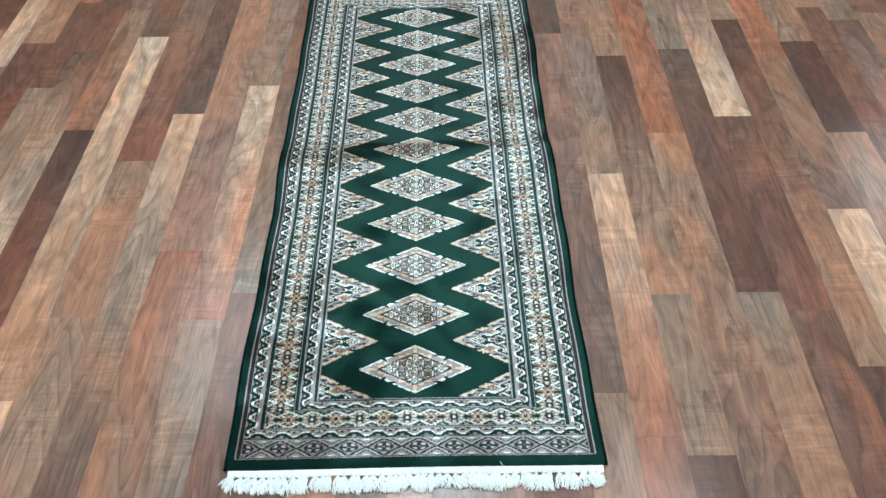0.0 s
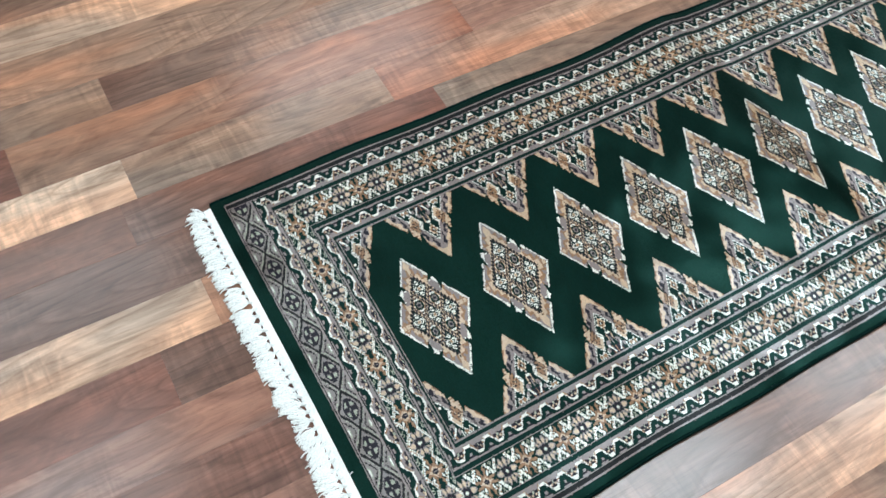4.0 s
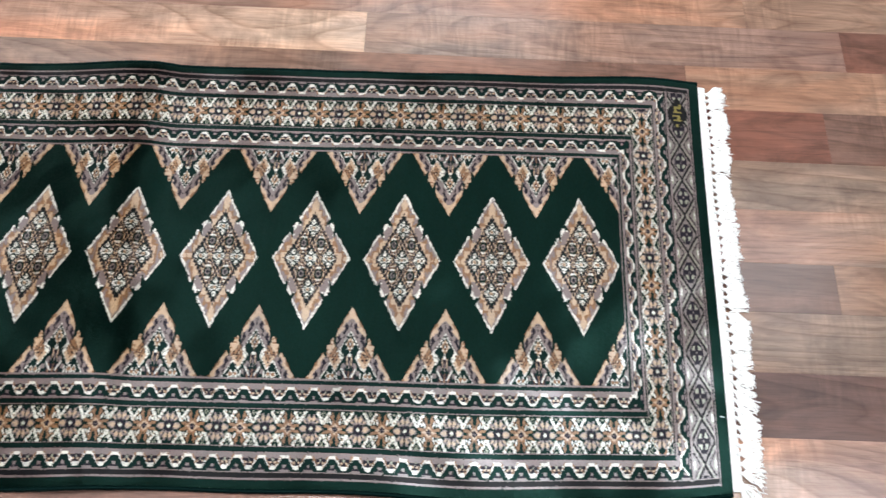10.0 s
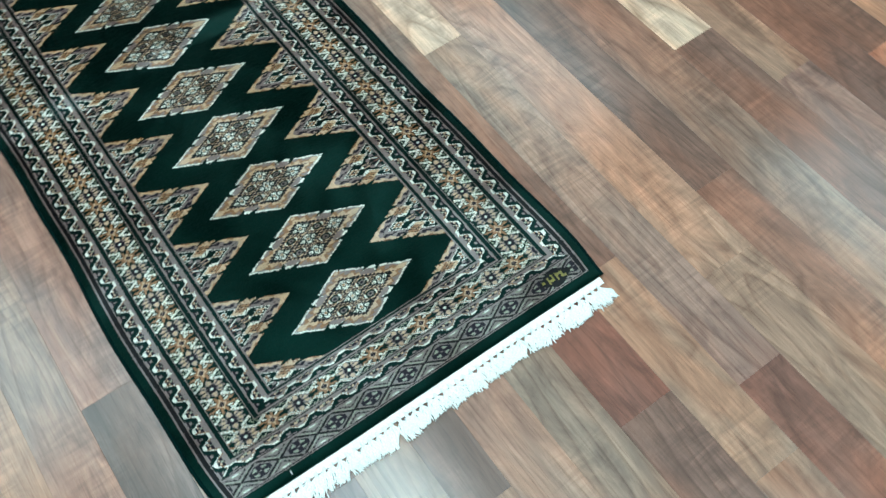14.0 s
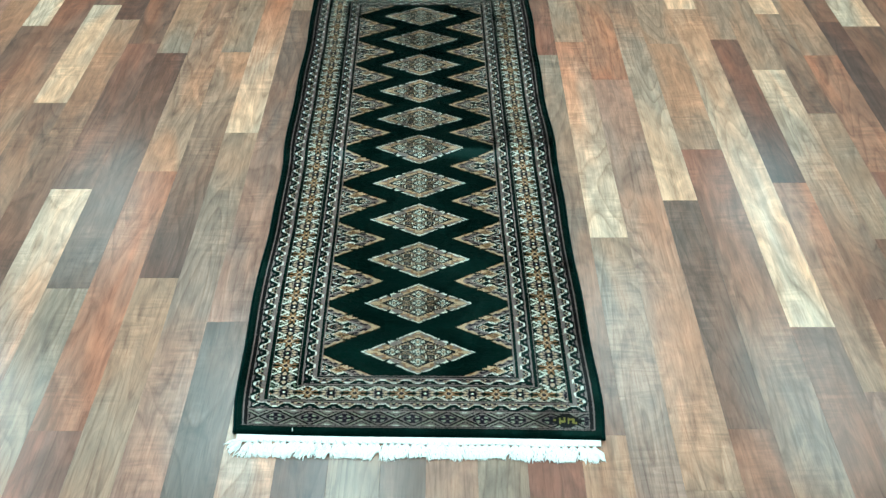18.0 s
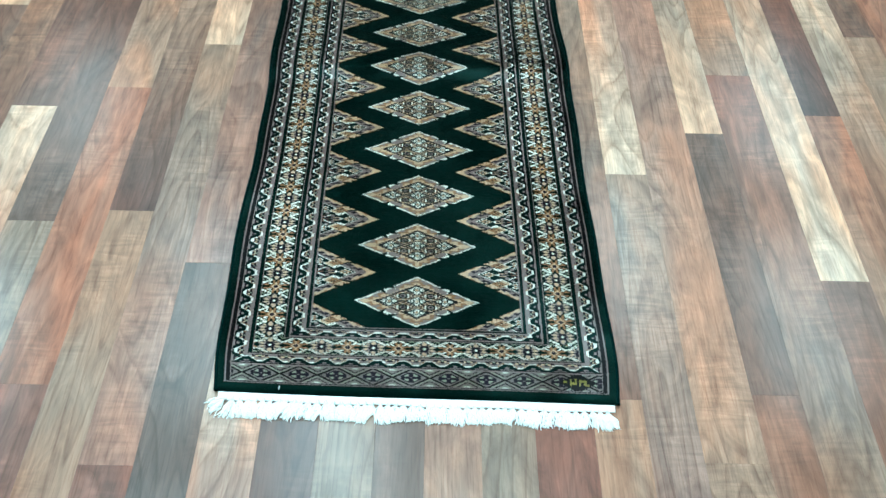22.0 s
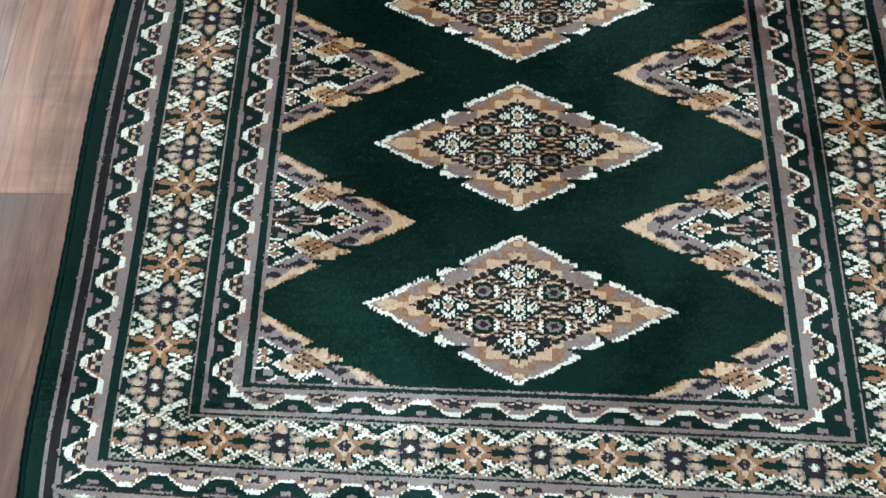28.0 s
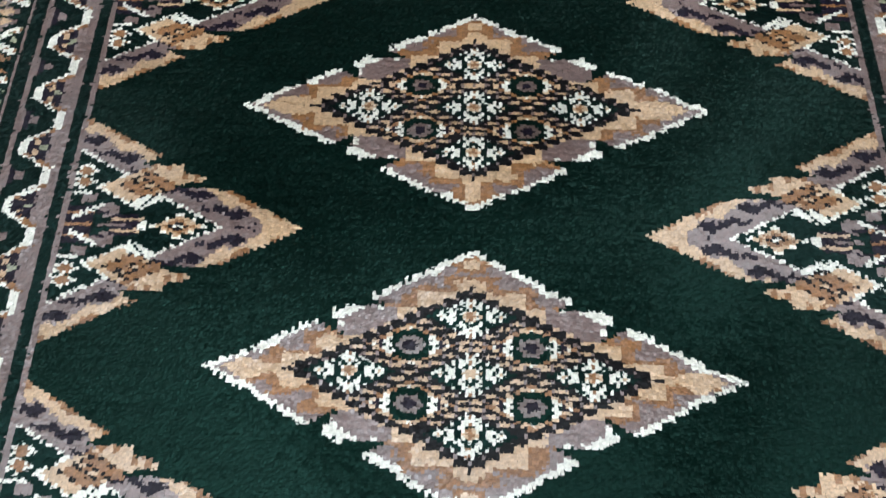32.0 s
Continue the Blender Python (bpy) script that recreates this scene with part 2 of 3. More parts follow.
def thing(name, label, category, kind=""):
    return tagged(new(name), label, category, "", kind)


def quads(name, verts, faces, materials, slots=None):
    """A mesh of quads from arrays."""
    mesh = bpy.data.meshes.new(name)
    n, f = len(verts), len(faces)
    mesh.vertices.add(n)
    mesh.vertices.foreach_set("co", np.ascontiguousarray(verts, np.float32).ravel())
    mesh.loops.add(4 * f)
    mesh.loops.foreach_set("vertex_index", np.ascontiguousarray(faces, np.int32).ravel())
    mesh.polygons.add(f)
    mesh.polygons.foreach_set("loop_start", np.arange(0, 4 * f, 4, dtype=np.int32))
    for m in materials:
        mesh.materials.append(m)
    if slots is not None:
        mesh.polygons.foreach_set("material_index", np.ascontiguousarray(slots, np.int32))
    mesh.polygons.foreach_set("use_smooth", np.zeros(f, bool))
    mesh.update(calc_edges=True)
    return mesh


# ---- the room round the carpet ----
bm = bmesh.new()
box(bm, -ROOM_X, ROOM_X, ROOM_Y0, ROOM_Y1, -0.10, -0.006)
floor = part("floor", bm, SUBFLOOR, None)
tagged(floor, "wood laminate floor of mixed light and dark strips", "floor", "", "structure")
# ceiling and walls are out of view, added to close the room and shape reflections
bm = bmesh.new()
box(bm, -ROOM_X, ROOM_X, ROOM_Y0, ROOM_Y1, ROOM_Z, ROOM_Z + 0.1)
tagged(part("ceiling", bm, CEILING, None), "unseen off-white ceiling, added to close the room", "ceiling", "", "structure")
for name, ext in (("wall_south", (-ROOM_X, ROOM_X, ROOM_Y0 - 0.12, ROOM_Y0, -0.1, ROOM_Z)),
                  ("wall_north", (-ROOM_X, ROOM_X, ROOM_Y1, ROOM_Y1 + 0.12, -0.1, ROOM_Z)),
                  ("wall_west", (-ROOM_X - 0.12, -ROOM_X, ROOM_Y0, ROOM_Y1, -0.1, ROOM_Z)),
                  ("wall_east", (ROOM_X, ROOM_X + 0.12, ROOM_Y0, ROOM_Y1, -0.1, ROOM_Z))):
    bm = bmesh.new()
    box(bm, *ext)
    tagged(part(name, bm, WALL, None), "unseen plain wall, added to close the room", "wall", "", "structure")
# assumed fixtures, out of view, one for each of these lamps
for px, py, watts in PANELS:
    top = thing("assumed_ceiling_light", "assumed flat white ceiling light panel, unseen, lit", "ceiling light")
    tagged(top, group="ceiling lights")
    top.matrix_world = pose(px, py, ROOM_Z)
    bm = bmesh.new()
    box(bm, -0.31, 0.31, -0.61, 0.61, -0.02, 0.0)
    part("frame", bm, METAL, top)
    bm = bmesh.new()
    box(bm, -0.28, 0.28, -0.58, 0.58, -0.026, -0.022)
    part("diffuser", bm, GLOW, top)

# ---- laminate strips ----
TONE = {"L": (0.48, 0.318, 0.216), "T": (0.30, 0.165, 0.100), "O": (0.29, 0.118, 0.060), "R": (0.185, 0.076, 0.046),
        "B": (0.175, 0.088, 0.057), "D": (0.112, 0.054, 0.038), "G": (0.250, 0.162, 0.112), "P": (0.250, 0.136, 0.098), "N": (0.140, 0.085, 0.063)}
FLOOR_TURN = -0.008
EDGES = [-1.172, -1.098, -1.002, -0.915, -0.839, -0.746, -0.660, -0.568, -0.486, -0.405, -0.319, -0.229, -0.141, -0.054, 0.021, 0.107,
         0.189, 0.280, 0.360, 0.440, 0.536, 0.613, 0.710, 0.796, 0.873, 0.960, 1.032, 1.125, 1.193, 1.302]
rng = random.Random(5)
floor_bulk = []


def strip(c0, c1, y0, y1, a, b, own):
    """One strip of the print from y0 to y1, from tone a at its near end to tone b, with a fine groove all round."""
    g, h, drop = 0.00006, 0.00032, 0.00018
    ys = [y0 + h, y0 + (y1 - y0) * 0.33, y0 + (y1 - y0) * 0.67, y1 - h]
    vs = [(c0 + g, y0 + g, -drop), (c1 - g, y0 + g, -drop), (c1 - g, y1 - g, -drop), (c0 + g, y1 - g, -drop)]
    vs += [(x, y, 0.0) for y in ys for x in (c0 + h, c1 - h)]
    vs += [(x, y, -0.006) for x, y in ((c0 + g, y0 + g), (c1 - g, y0 + g), (c1 - g, y1 - g), (c0 + g, y1 - g))]
    fs = [(4 + 2 * i, 5 + 2 * i, 7 + 2 * i, 6 + 2 * i) for i in range(3)]
    fs += [(0, 1, 5, 4), (3, 10, 11, 2), (12, 13, 1, 0), (14, 15, 3, 2), (13, 14, 2, 1), (15, 12, 0, 3)]
    fs += [(0, 4, 6, 3), (6, 8, 10, 3), (1, 2, 7, 5), (2, 11, 9, 7)]
    k = rng.uniform(0.92, 1.08)
    ca, cb = [[v * k for v in TONE[n]] for n in (a, b)]
    tones = [[p + (q - p) * min(1, max(0, (v[1] - y0) / (y1 - y0))) for p, q in zip(ca, cb)] + [1.0] for v in vs]
    if not own:
        floor_bulk.append((vs, fs, tones))
        return
    mesh = quads("strip", vs, fs, [LAMINATE])
    mesh.attributes.new("tone", "FLOAT_COLOR", "POINT").data.foreach_set("color", np.array(tones, np.float32).ravel())
    ob = link_mesh("strip", mesh, floor)
    ob.matrix_parent_inverse = Matrix.Identity(4)
    ob.rotation_euler[2] = FLOOR_TURN


def tones_at_random():
    return rng.choice(["L", "T", "T", "O", "O", "R", "B", "B", "D", "G", "P", "R"])


def column(i, text, low=-0.75, high=2.25):
    """The strips between EDGES i and i+1: tones (near end, far end), parted by the places of the joints."""
    words = text.split()
    ys = [low] + [float(w) for w in words[1::2]] + [high]
    for n, w in enumerate(words[0::2]):
        strip(EDGES[i], EDGES[i + 1], ys[n], ys[n + 1], w[0], w[-1], True)
    spread(EDGES[i], EDGES[i + 1], ROOM_Y0 + 0.01, low)
    spread(EDGES[i], EDGES[i + 1], high, ROOM_Y1 - 0.01)


def spread(c0, c1, y0, y1, own=False):
    y = y0
    while y < y1 - 0.01:
        y2 = min(y1, y + rng.uniform(0.25, 0.75))
        if y1 - y2 < 0.15:
            y2 = y1
        near = own and y2 > -0.4 and y < 2.0
        strip(c0, c1, y, y2, tones_at_random(), tones_at_random(), near)
        y = y2


column(0, "BT 0.141 B 0.62 RB 1.434 L")
column(1, "T 0.329 D 0.75 TR 1.612 LT")
column(2, "O 0.43 TB 1.031 L 1.56 B")
column(3, "T 0.205 DT 1.47 D")
column(4, "B 0.05 PL 0.678 BR 1.33 BR 1.90 T")
column(5, "BR -0.18 G 0.36 ND 1.279 GT 1.87 B")
column(6, "R 0.015 OO 0.743 TB 1.95 D")
column(7, "GT -0.22 TG 0.390 DT 1.283 GT 1.658 D")
column(8, "R -0.12 PG 0.898 LO 1.62 OR")
column(9, "P -0.30 N 0.269 PN 1.525 TP")
column(10, "B -0.25 PL 0.20 B 0.70 T 1.30 R 1.76 BP")
column(11, "P -0.28 D -0.041 B 0.50 G 1.20 P 1.79 B")
column(12, "B -0.35 G 0.10 R 0.90 B 1.60 RB")
column(13, "G -0.175 N 0.30 T 0.90 D 1.72 P")
column(14, "T -0.30 GP 0.10 R 0.8 B 1.5 B 1.83 R")
column(15, "D -0.375 G 0.05 R 0.7 T 1.74 L")
column(16, "B -0.20 R 0.30 T 1.2 B 1.70 B")
column(17, "BT -0.36 GT 0.007 BG 1.267 RB 1.80 B")
column(18, "OR -0.25 PG 0.513 LO 1.337 GG 1.772 L")
column(19, "GT -0.10 TP 1.140 OT 1.92 R")
column(20, "TB 0.02 BN 0.637 LB 1.75 G")
column(21, "TB -0.33 GR 0.828 TT 1.327 TT 1.98 B")
column(22, "T -0.28 BB 0.256 LT 1.53 LT")
column(23, "P 0.10 TO 0.700 DR 1.35 TB")
column(24, "RB 0.33 BL 1.188 GT 1.60 D")
column(25, "O 0.05 B 0.508 G 0.98 BT 1.50 L")
column(26, "T 0.28 R 0.74 O 1.263 TT 1.80 B")
column(27, "GL 0.40 G 0.902 D 1.45 BR")
column(28, "R 0.20 TL 0.65 B 1.425 L 1.75 T")
x = EDGES[0]
while x > -ROOM_X + 0.09:
    spread(x - 0.085, x, ROOM_Y0 + 0.01, ROOM_Y1 - 0.01, x > -1.45)
    x -= 0.085
x = EDGES[-1]
while x < ROOM_X - 0.09:
    spread(x, x + 0.085, ROOM_Y0 + 0.01, ROOM_Y1 - 0.01, x < 1.58)
    x += 0.085
vs, fs, cs, base = [], [], [], 0
for v, f, c in floor_bulk:
    vs += v
    fs += [[i + base for i in q] for q in f]
    cs += c
    base += len(v)
mesh = quads("far_strips", np.array(vs), np.array(fs), [LAMINATE])
mesh.attributes.new("tone", "FLOAT_COLOR", "POINT").data.foreach_set("color", np.array(cs, np.float32).ravel())
ob = tagged(link_mesh("far_strips", mesh, floor), kind="stuff")
ob.rotation_euler[2] = FLOOR_TURN

# ---- the carpet: a knotted runner on its own grid of knots ----
LENGTH, HALF = 1.679, 0.3165
KNOT_U, KNOT_V = 0.0013, 0.0014
PAIR = 2 * KNOT_U                          # most steps of the design are two knots wide and one high
CENTRES = [0.1850, 0.3100, 0.4345, 0.5602, 0.6872, 0.8144, 0.9430, 1.0722, 1.2025, 1.3372, 1.4738]
FIELD_A, FIELD_B = 0.129, 1.5388


def bulge(v):
    return 1.0 + 0.010 * np.sin(np.pi * np.clip(v / 0.55, 0, 1)) - 0.012 * np.exp(-(v / 0.05) ** 2)


def laid(u, v, z):
    """From the weave's own flat layout to where the carpet lies: a slight lean, wavy edges, a crease across the middle."""
    far = np.clip(np.abs(u) / HALF, 0, 1)
    x = u * (1 + 0.004 * v) + 0.0055 - 0.0088 * v
    x = x + np.sign(u) * far ** 6 * (0.0022 * np.sin(v * 9.0 + np.sign(u)) + 0.0014 * np.sin(v * 23.0))
    y = v + 0.0012 * np.sin(u * 9.0 + v * 3.0) - 0.03 * u * np.clip(1 - v / 0.6, 0, 1)
    foot = 0.768 + 0.02 * (u + 0.1)
    up, down = np.clip((v - foot) / 0.052, 0, 1), np.clip((v - foot - 0.052) / 0.140, 0, 1)
    z = z + (0.0078 - 0.0012 * far) * (0.5 - 0.5 * np.cos(np.pi * up)) * (0.5 + 0.5 * np.cos(np.pi * down))
    z = z + 0.0025 * np.exp(-((v - 0.47 - 0.1 * u) / 0.05) ** 2) * far
    z = z + 0.0012 * far ** 4 * (1 + np.sin(v * 17.0))
    return x, y, z


nu, nv = int(2 * HALF / KNOT_U) // 2 * 2 + 1, int(LENGTH / KNOT_V)
iu, iv = np.meshgrid(np.arange(nu) - nu // 2, np.arange(nv), indexing="ij")
U, V = iu * KNOT_U, (iv + 0.5) * KNOT_V
grain = np.random.RandomState(4)


def blotch(shape, size):
    """Knot-sized noise, in clumps of a few knots."""
    a = grain.rand(shape[0] // size[0] + 2, shape[1] // size[1] + 2)
    return np.repeat(np.repeat(a, size[0], 0), size[1], 1)[:shape[0], :shape[1]]


BLOB2 = blotch(U.shape, (6, 3))
BLOB = (blotch(U.shape, (12, 7)) + np.roll(blotch(U.shape, (10, 6)), (3, 2), (0, 1)) + 0.5 * BLOB2) / 2.5
NOISE1, NOISE3 = blotch(U.shape, (4, 2)), blotch(U.shape, (2, 1))
code = {c: i for i, c in enumerate(PALETTE)}
C = np.full(U.shape, code["g"])
REGION = np.zeros(U.shape, int)            # 0: green edge, 1: field
regions = {0: ("outer_edge", None), 1: ("field", None)}


def paint(mask, c):
    C[mask] = code[c]


def region(mask, name, parent=None):
    k = len(regions)
    regions[k] = (name, parent)
    REGION[mask] = k
    return k


A = np.abs(U)
# e: how far in from the nearer end; the border at the far end is woven a little longer
e = np.where(V < LENGTH / 2, V, (LENGTH - V) * 0.92)


def chart(rows):
    """One quarter of a mirrored motif, knot by knot: rows run outwards from its middle."""
    wide = max(len(r) for r in rows)
    return np.array([[code.get(c, code["d"]) for c in r.ljust(wide, "d")] for r in rows])


def woven(quarter, x, y):
    """Looks a mirrored quarter up at x, y knots from the middle."""
    ax, ay = np.abs(x), np.abs(y)
    return np.where((ax < quarter.shape[1]) & (ay < quarter.shape[0]), quarter[np.minimum(ay, quarter.shape[0] - 1), np.minimum(ax, quarter.shape[1] - 1)], code["d"])


PETALS = chart(("wwsnnnnddddd", "wsnnnnmmtttmmd", "nnnnnmmttttttmmd", "nnnnddmmmtttmmmd", "nnnddmmddmmmd", "ttmmdmttmmd", "tttmddmttmmd", "tttmdddmmmd",
                "ttmmdddd", "ttmdd", "mmdd", "md"))
RUST = chart(("nnnnttodddddd", "mnnttooooddddd", "nnttoooooooooood", "ttoooooddooooooood", "ttoodwwwwddoood", "tooodddwwwwddd", "tooooddddoood",
              "ddooodwwwdood", "ddoooddwwdd", "ddoooood", "dddood"))
FLOWER = chart(("ootddwwdwtwd", "otwddwwwdwd", "wddwdddwd", "ddwwdddd", "owwddwd", "wwdwwd", "owdd", "wdd"))
EYE = chart(("nnnbbgwwdnnwtwo", "nnbbgggwwnnwto", "bbbgggwwdnwto", "gggggdwwwtot", "dggggwwtot", "wtwtwtot", "nntwwto", "ntto"))


def rosette_band(mask, x, y, hx, hy, k, name_parent, origin, by_side):
    """Fills a band with rosettes and beaded chevrons. x: knots, y: rows from the middle of the k-th rosette; hx in pairs of knots."""
    ax, ay = np.abs(x) / 2, np.abs(y)
    if by_side:
        deep, open_to, reach, wide = hx - ax, hy - ay, 6.4, 5.2
    else:
        deep, open_to, reach, wide = hy - ay, hx - ax, 7.0, 7.2
    arm = open_to - wide * (1 - deep / reach)
    C[mask] = code["d"]
    inside = mask & ((arm > 1.9) | (deep > reach))
    for rust in (False, True):
        pick = inside & ((k + origin) % 2 == int(rust))
        C[pick] = woven(RUST if rust else PETALS, x, y)[pick]
    band = mask & (np.abs(arm) < 1.5) & (deep < reach)
    paint(band, "w")
    paint(band & ((x // 2 - y) % 4 == 0), "s")
    paint(band & (np.abs(arm) < 0.7) & ((x // 2 + y) % 3 == 0), "o")
    dot = mask & (open_to < 1.6) & (deep < 2.2)
    paint(dot & ((x // 2 + y) % 2 == 0), "s")
    for n in np.unique(k[inside]):
        for side_a in (True, False):
            here = inside & (k == n) & (((U > 0) if by_side else (V > 0.84)) == side_a)
            if here.sum() > 60:
                region(here, "rosette", name_parent)


def zigzag_band(mask, depth, along, width, pitch, first, fine):
    """A guard stripe: dark ground with sprigs, a white and rust wave, mauve inside. depth runs inwards from 0; fine: one knot."""
    ph = ((along - first) / pitch) % 1.0
    tri = np.abs(ph - 0.5) * 2
    climb = np.clip((tri - 0.20) / 0.52, 0, 1)
    wave = width * (0.12 + 0.54 * climb) if fine == PAIR else width * (0.16 + 0.44 * climb)
    d = depth - wave
    steep = (climb > 0.02) & (climb < 0.98)
    out = np.full(depth.shape, code["d"])
    out[d > 0] = code["w"]
    out[steep & (d > 0.8 * fine)] = code["o"]
    out[steep & (d > 0.8 * fine) & (d < 2.3 * fine) & (NOISE3 > 0.8)] = code["w"]
    out[(d > 2.3 * fine) | (~steep & (d > 1.6 * fine))] = code["m"]
    # a dark sprig with pale buds in each bulge, a mauve one in each recess
    cells = KNOT_V if fine == PAIR else PAIR
    side_of = np.abs(ph - 0.5) * pitch / cells
    heart = (depth - width * (0.46 if fine == PAIR else 0.70)) / fine
    out[(side_of + np.abs(heart) * 1.6 < 4.2) & (d > 1.6 * fine)] = code["n"]
    out[(side_of < 5.0) & (np.abs(heart - 1.1) < 0.7) & (d > 1.8 * fine)] = code["n"]
    out[(np.abs(side_of - 2.0) < 0.9) & (np.abs(heart) < 0.6)] = code["t"]
    out[(side_of < 0.8) & (np.abs(heart - 1.1) < 0.7)] = code["s"]
    other = (0.5 - np.abs(ph - 0.5)) * pitch / cells
    low = depth / fine
    out[(other < 1.3) & (low < 3.4) & (d < 0)] = code["m"]
    out[(other < 3.2) & (low > 0.8) & (low < 1.9) & (d < 0)] = code["n"]
    out[(other < 4.2) & (low < 0.9) & (d < 0)] = code["m"]
    C[mask] = out[mask]


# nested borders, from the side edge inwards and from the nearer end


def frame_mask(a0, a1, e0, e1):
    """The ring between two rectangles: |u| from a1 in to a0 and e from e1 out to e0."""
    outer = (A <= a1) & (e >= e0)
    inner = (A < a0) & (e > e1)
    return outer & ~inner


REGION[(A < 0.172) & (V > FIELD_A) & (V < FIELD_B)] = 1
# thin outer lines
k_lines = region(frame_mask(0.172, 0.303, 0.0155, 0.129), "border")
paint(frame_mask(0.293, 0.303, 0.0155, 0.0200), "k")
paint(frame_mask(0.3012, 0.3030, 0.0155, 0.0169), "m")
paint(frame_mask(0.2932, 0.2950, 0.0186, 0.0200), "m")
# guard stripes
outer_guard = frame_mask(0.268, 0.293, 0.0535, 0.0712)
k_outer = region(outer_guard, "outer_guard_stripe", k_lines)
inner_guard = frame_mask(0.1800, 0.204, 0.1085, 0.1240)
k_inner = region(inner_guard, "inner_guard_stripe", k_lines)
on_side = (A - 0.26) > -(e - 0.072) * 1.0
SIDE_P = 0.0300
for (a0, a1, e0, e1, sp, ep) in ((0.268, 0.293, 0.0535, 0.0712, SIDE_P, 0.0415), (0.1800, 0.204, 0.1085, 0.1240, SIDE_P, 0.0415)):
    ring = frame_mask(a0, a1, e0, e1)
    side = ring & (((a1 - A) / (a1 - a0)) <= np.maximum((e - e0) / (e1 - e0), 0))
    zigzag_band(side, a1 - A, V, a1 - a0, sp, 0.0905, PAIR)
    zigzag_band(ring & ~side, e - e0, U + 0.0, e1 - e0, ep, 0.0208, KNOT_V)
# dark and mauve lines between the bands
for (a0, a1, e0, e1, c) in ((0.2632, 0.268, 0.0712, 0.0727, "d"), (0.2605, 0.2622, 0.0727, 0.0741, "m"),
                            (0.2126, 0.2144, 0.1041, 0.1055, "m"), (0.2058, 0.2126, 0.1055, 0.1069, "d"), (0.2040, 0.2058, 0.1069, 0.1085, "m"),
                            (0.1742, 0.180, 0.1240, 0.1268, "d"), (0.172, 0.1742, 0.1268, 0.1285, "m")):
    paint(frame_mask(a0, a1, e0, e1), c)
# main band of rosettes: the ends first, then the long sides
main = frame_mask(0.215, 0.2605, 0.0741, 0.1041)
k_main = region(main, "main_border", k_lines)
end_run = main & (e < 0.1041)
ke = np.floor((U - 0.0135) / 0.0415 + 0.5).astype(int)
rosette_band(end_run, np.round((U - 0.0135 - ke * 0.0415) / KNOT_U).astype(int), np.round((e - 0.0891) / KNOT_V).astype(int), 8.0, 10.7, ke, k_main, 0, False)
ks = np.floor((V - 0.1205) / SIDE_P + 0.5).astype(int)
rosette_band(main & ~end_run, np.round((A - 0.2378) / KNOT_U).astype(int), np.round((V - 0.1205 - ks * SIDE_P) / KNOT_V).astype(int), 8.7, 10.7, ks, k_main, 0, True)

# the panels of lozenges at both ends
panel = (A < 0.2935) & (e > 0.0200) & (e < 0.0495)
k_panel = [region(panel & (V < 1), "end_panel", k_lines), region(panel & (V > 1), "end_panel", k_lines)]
PITCH_E, MID_E, HALF_E = 0.0595, 0.0348, 0.0147
kk = np.floor((U + 0.0075) / PITCH_E + 0.5).astype(int)
px = np.round((U + 0.0075 - kk * PITCH_E) / KNOT_U) / 2
py = np.round((e - MID_E) / KNOT_V)
ax, ay = np.abs(px), np.abs(py)
q = ax + ay - 11
paint(panel, "b")
paint(panel & (np.abs(q) < 1.1), "k")
tri = panel & (q > 1)
paint(tri & (q >= 2) & (q <= 3), "s")
paint(tri & (q >= 2) & (q <= 3) & ((np.floor(px) + py) % 2 == 0), "b")
paint(tri & (q >= 4) & (q <= 5) & ((np.floor(ax) % 2 == 0) | (q >= 4.5)), "k")
paint(tri & (q >= 6) & (ay < 10), "b")
paint(tri & (q >= 7.5) & (ay > 8), "s")
paint(tri & (q >= 9) & (ay > 9), "w")
star = panel & (q < -2)
paint(star & (((ax <= 1) & (ay <= 6)) | ((ay <= 1) & (ax <= 6)) | (np.abs(ax + ay - 7) < 1.1) & (np.minimum(ax, ay) > 1)), "n")
paint(star & (np.abs(ax - 3) <= 1) & (np.abs(ay - 3) < 1.1) & (ax + ay < 7), "s")
paint(star & (np.abs(ax - 3) <= 1) & (ay == 2) & (ax > 2), "s")
paint(star & (ax + ay < 0.6), "b")
for n in np.unique(kk[panel]):
    for i in (0, 1):
        here = panel & (kk == n) & (q < 0) & ((V > 1) == bool(i))
        if here.sum() > 60:
            region(here, "lozenge", k_panel[i])
# the weaver's mark in one corner, as plain gold bars
mark = panel & (V < 1) & (U > 0.228) & (U < 0.286)
paint(mark & (np.abs(U - 0.256) / 0.030 + np.abs(py) / 13 < 1), "k")
for (mx, my, hx, hy) in ((-0.020, 1, 0.0030, 1.6), (-0.011, 0, 0.0016, 4.5), (-0.006, -1, 0.0040, 1.2), (-0.003, 3, 0.0016, 3.0), (0.003, 0, 0.0016, 5.0), (0.008, 2, 0.0040, 1.2), (0.012, 0, 0.0016, 3.5), (0.014, -3, 0.0030, 1.2)):
    paint(mark & (np.abs(U - 0.256 - mx) < hx) & (np.abs(py - my) < hy), "y")
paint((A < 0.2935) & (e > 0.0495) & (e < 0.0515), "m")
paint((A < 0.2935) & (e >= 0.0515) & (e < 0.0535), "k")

# ---- the field: side motifs and the row of medallions ----
field = (A < 0.172) & (V > FIELD_A) & (V < FIELD_B)
tips = [(a + b) / 2 for a, b in zip(CENTRES, CENTRES[1:])]
tips = [CENTRES[0] - 0.0625] + tips + [CENTRES[-1] + 0.0680]
TIP, BASE = 0.0715, 0.172


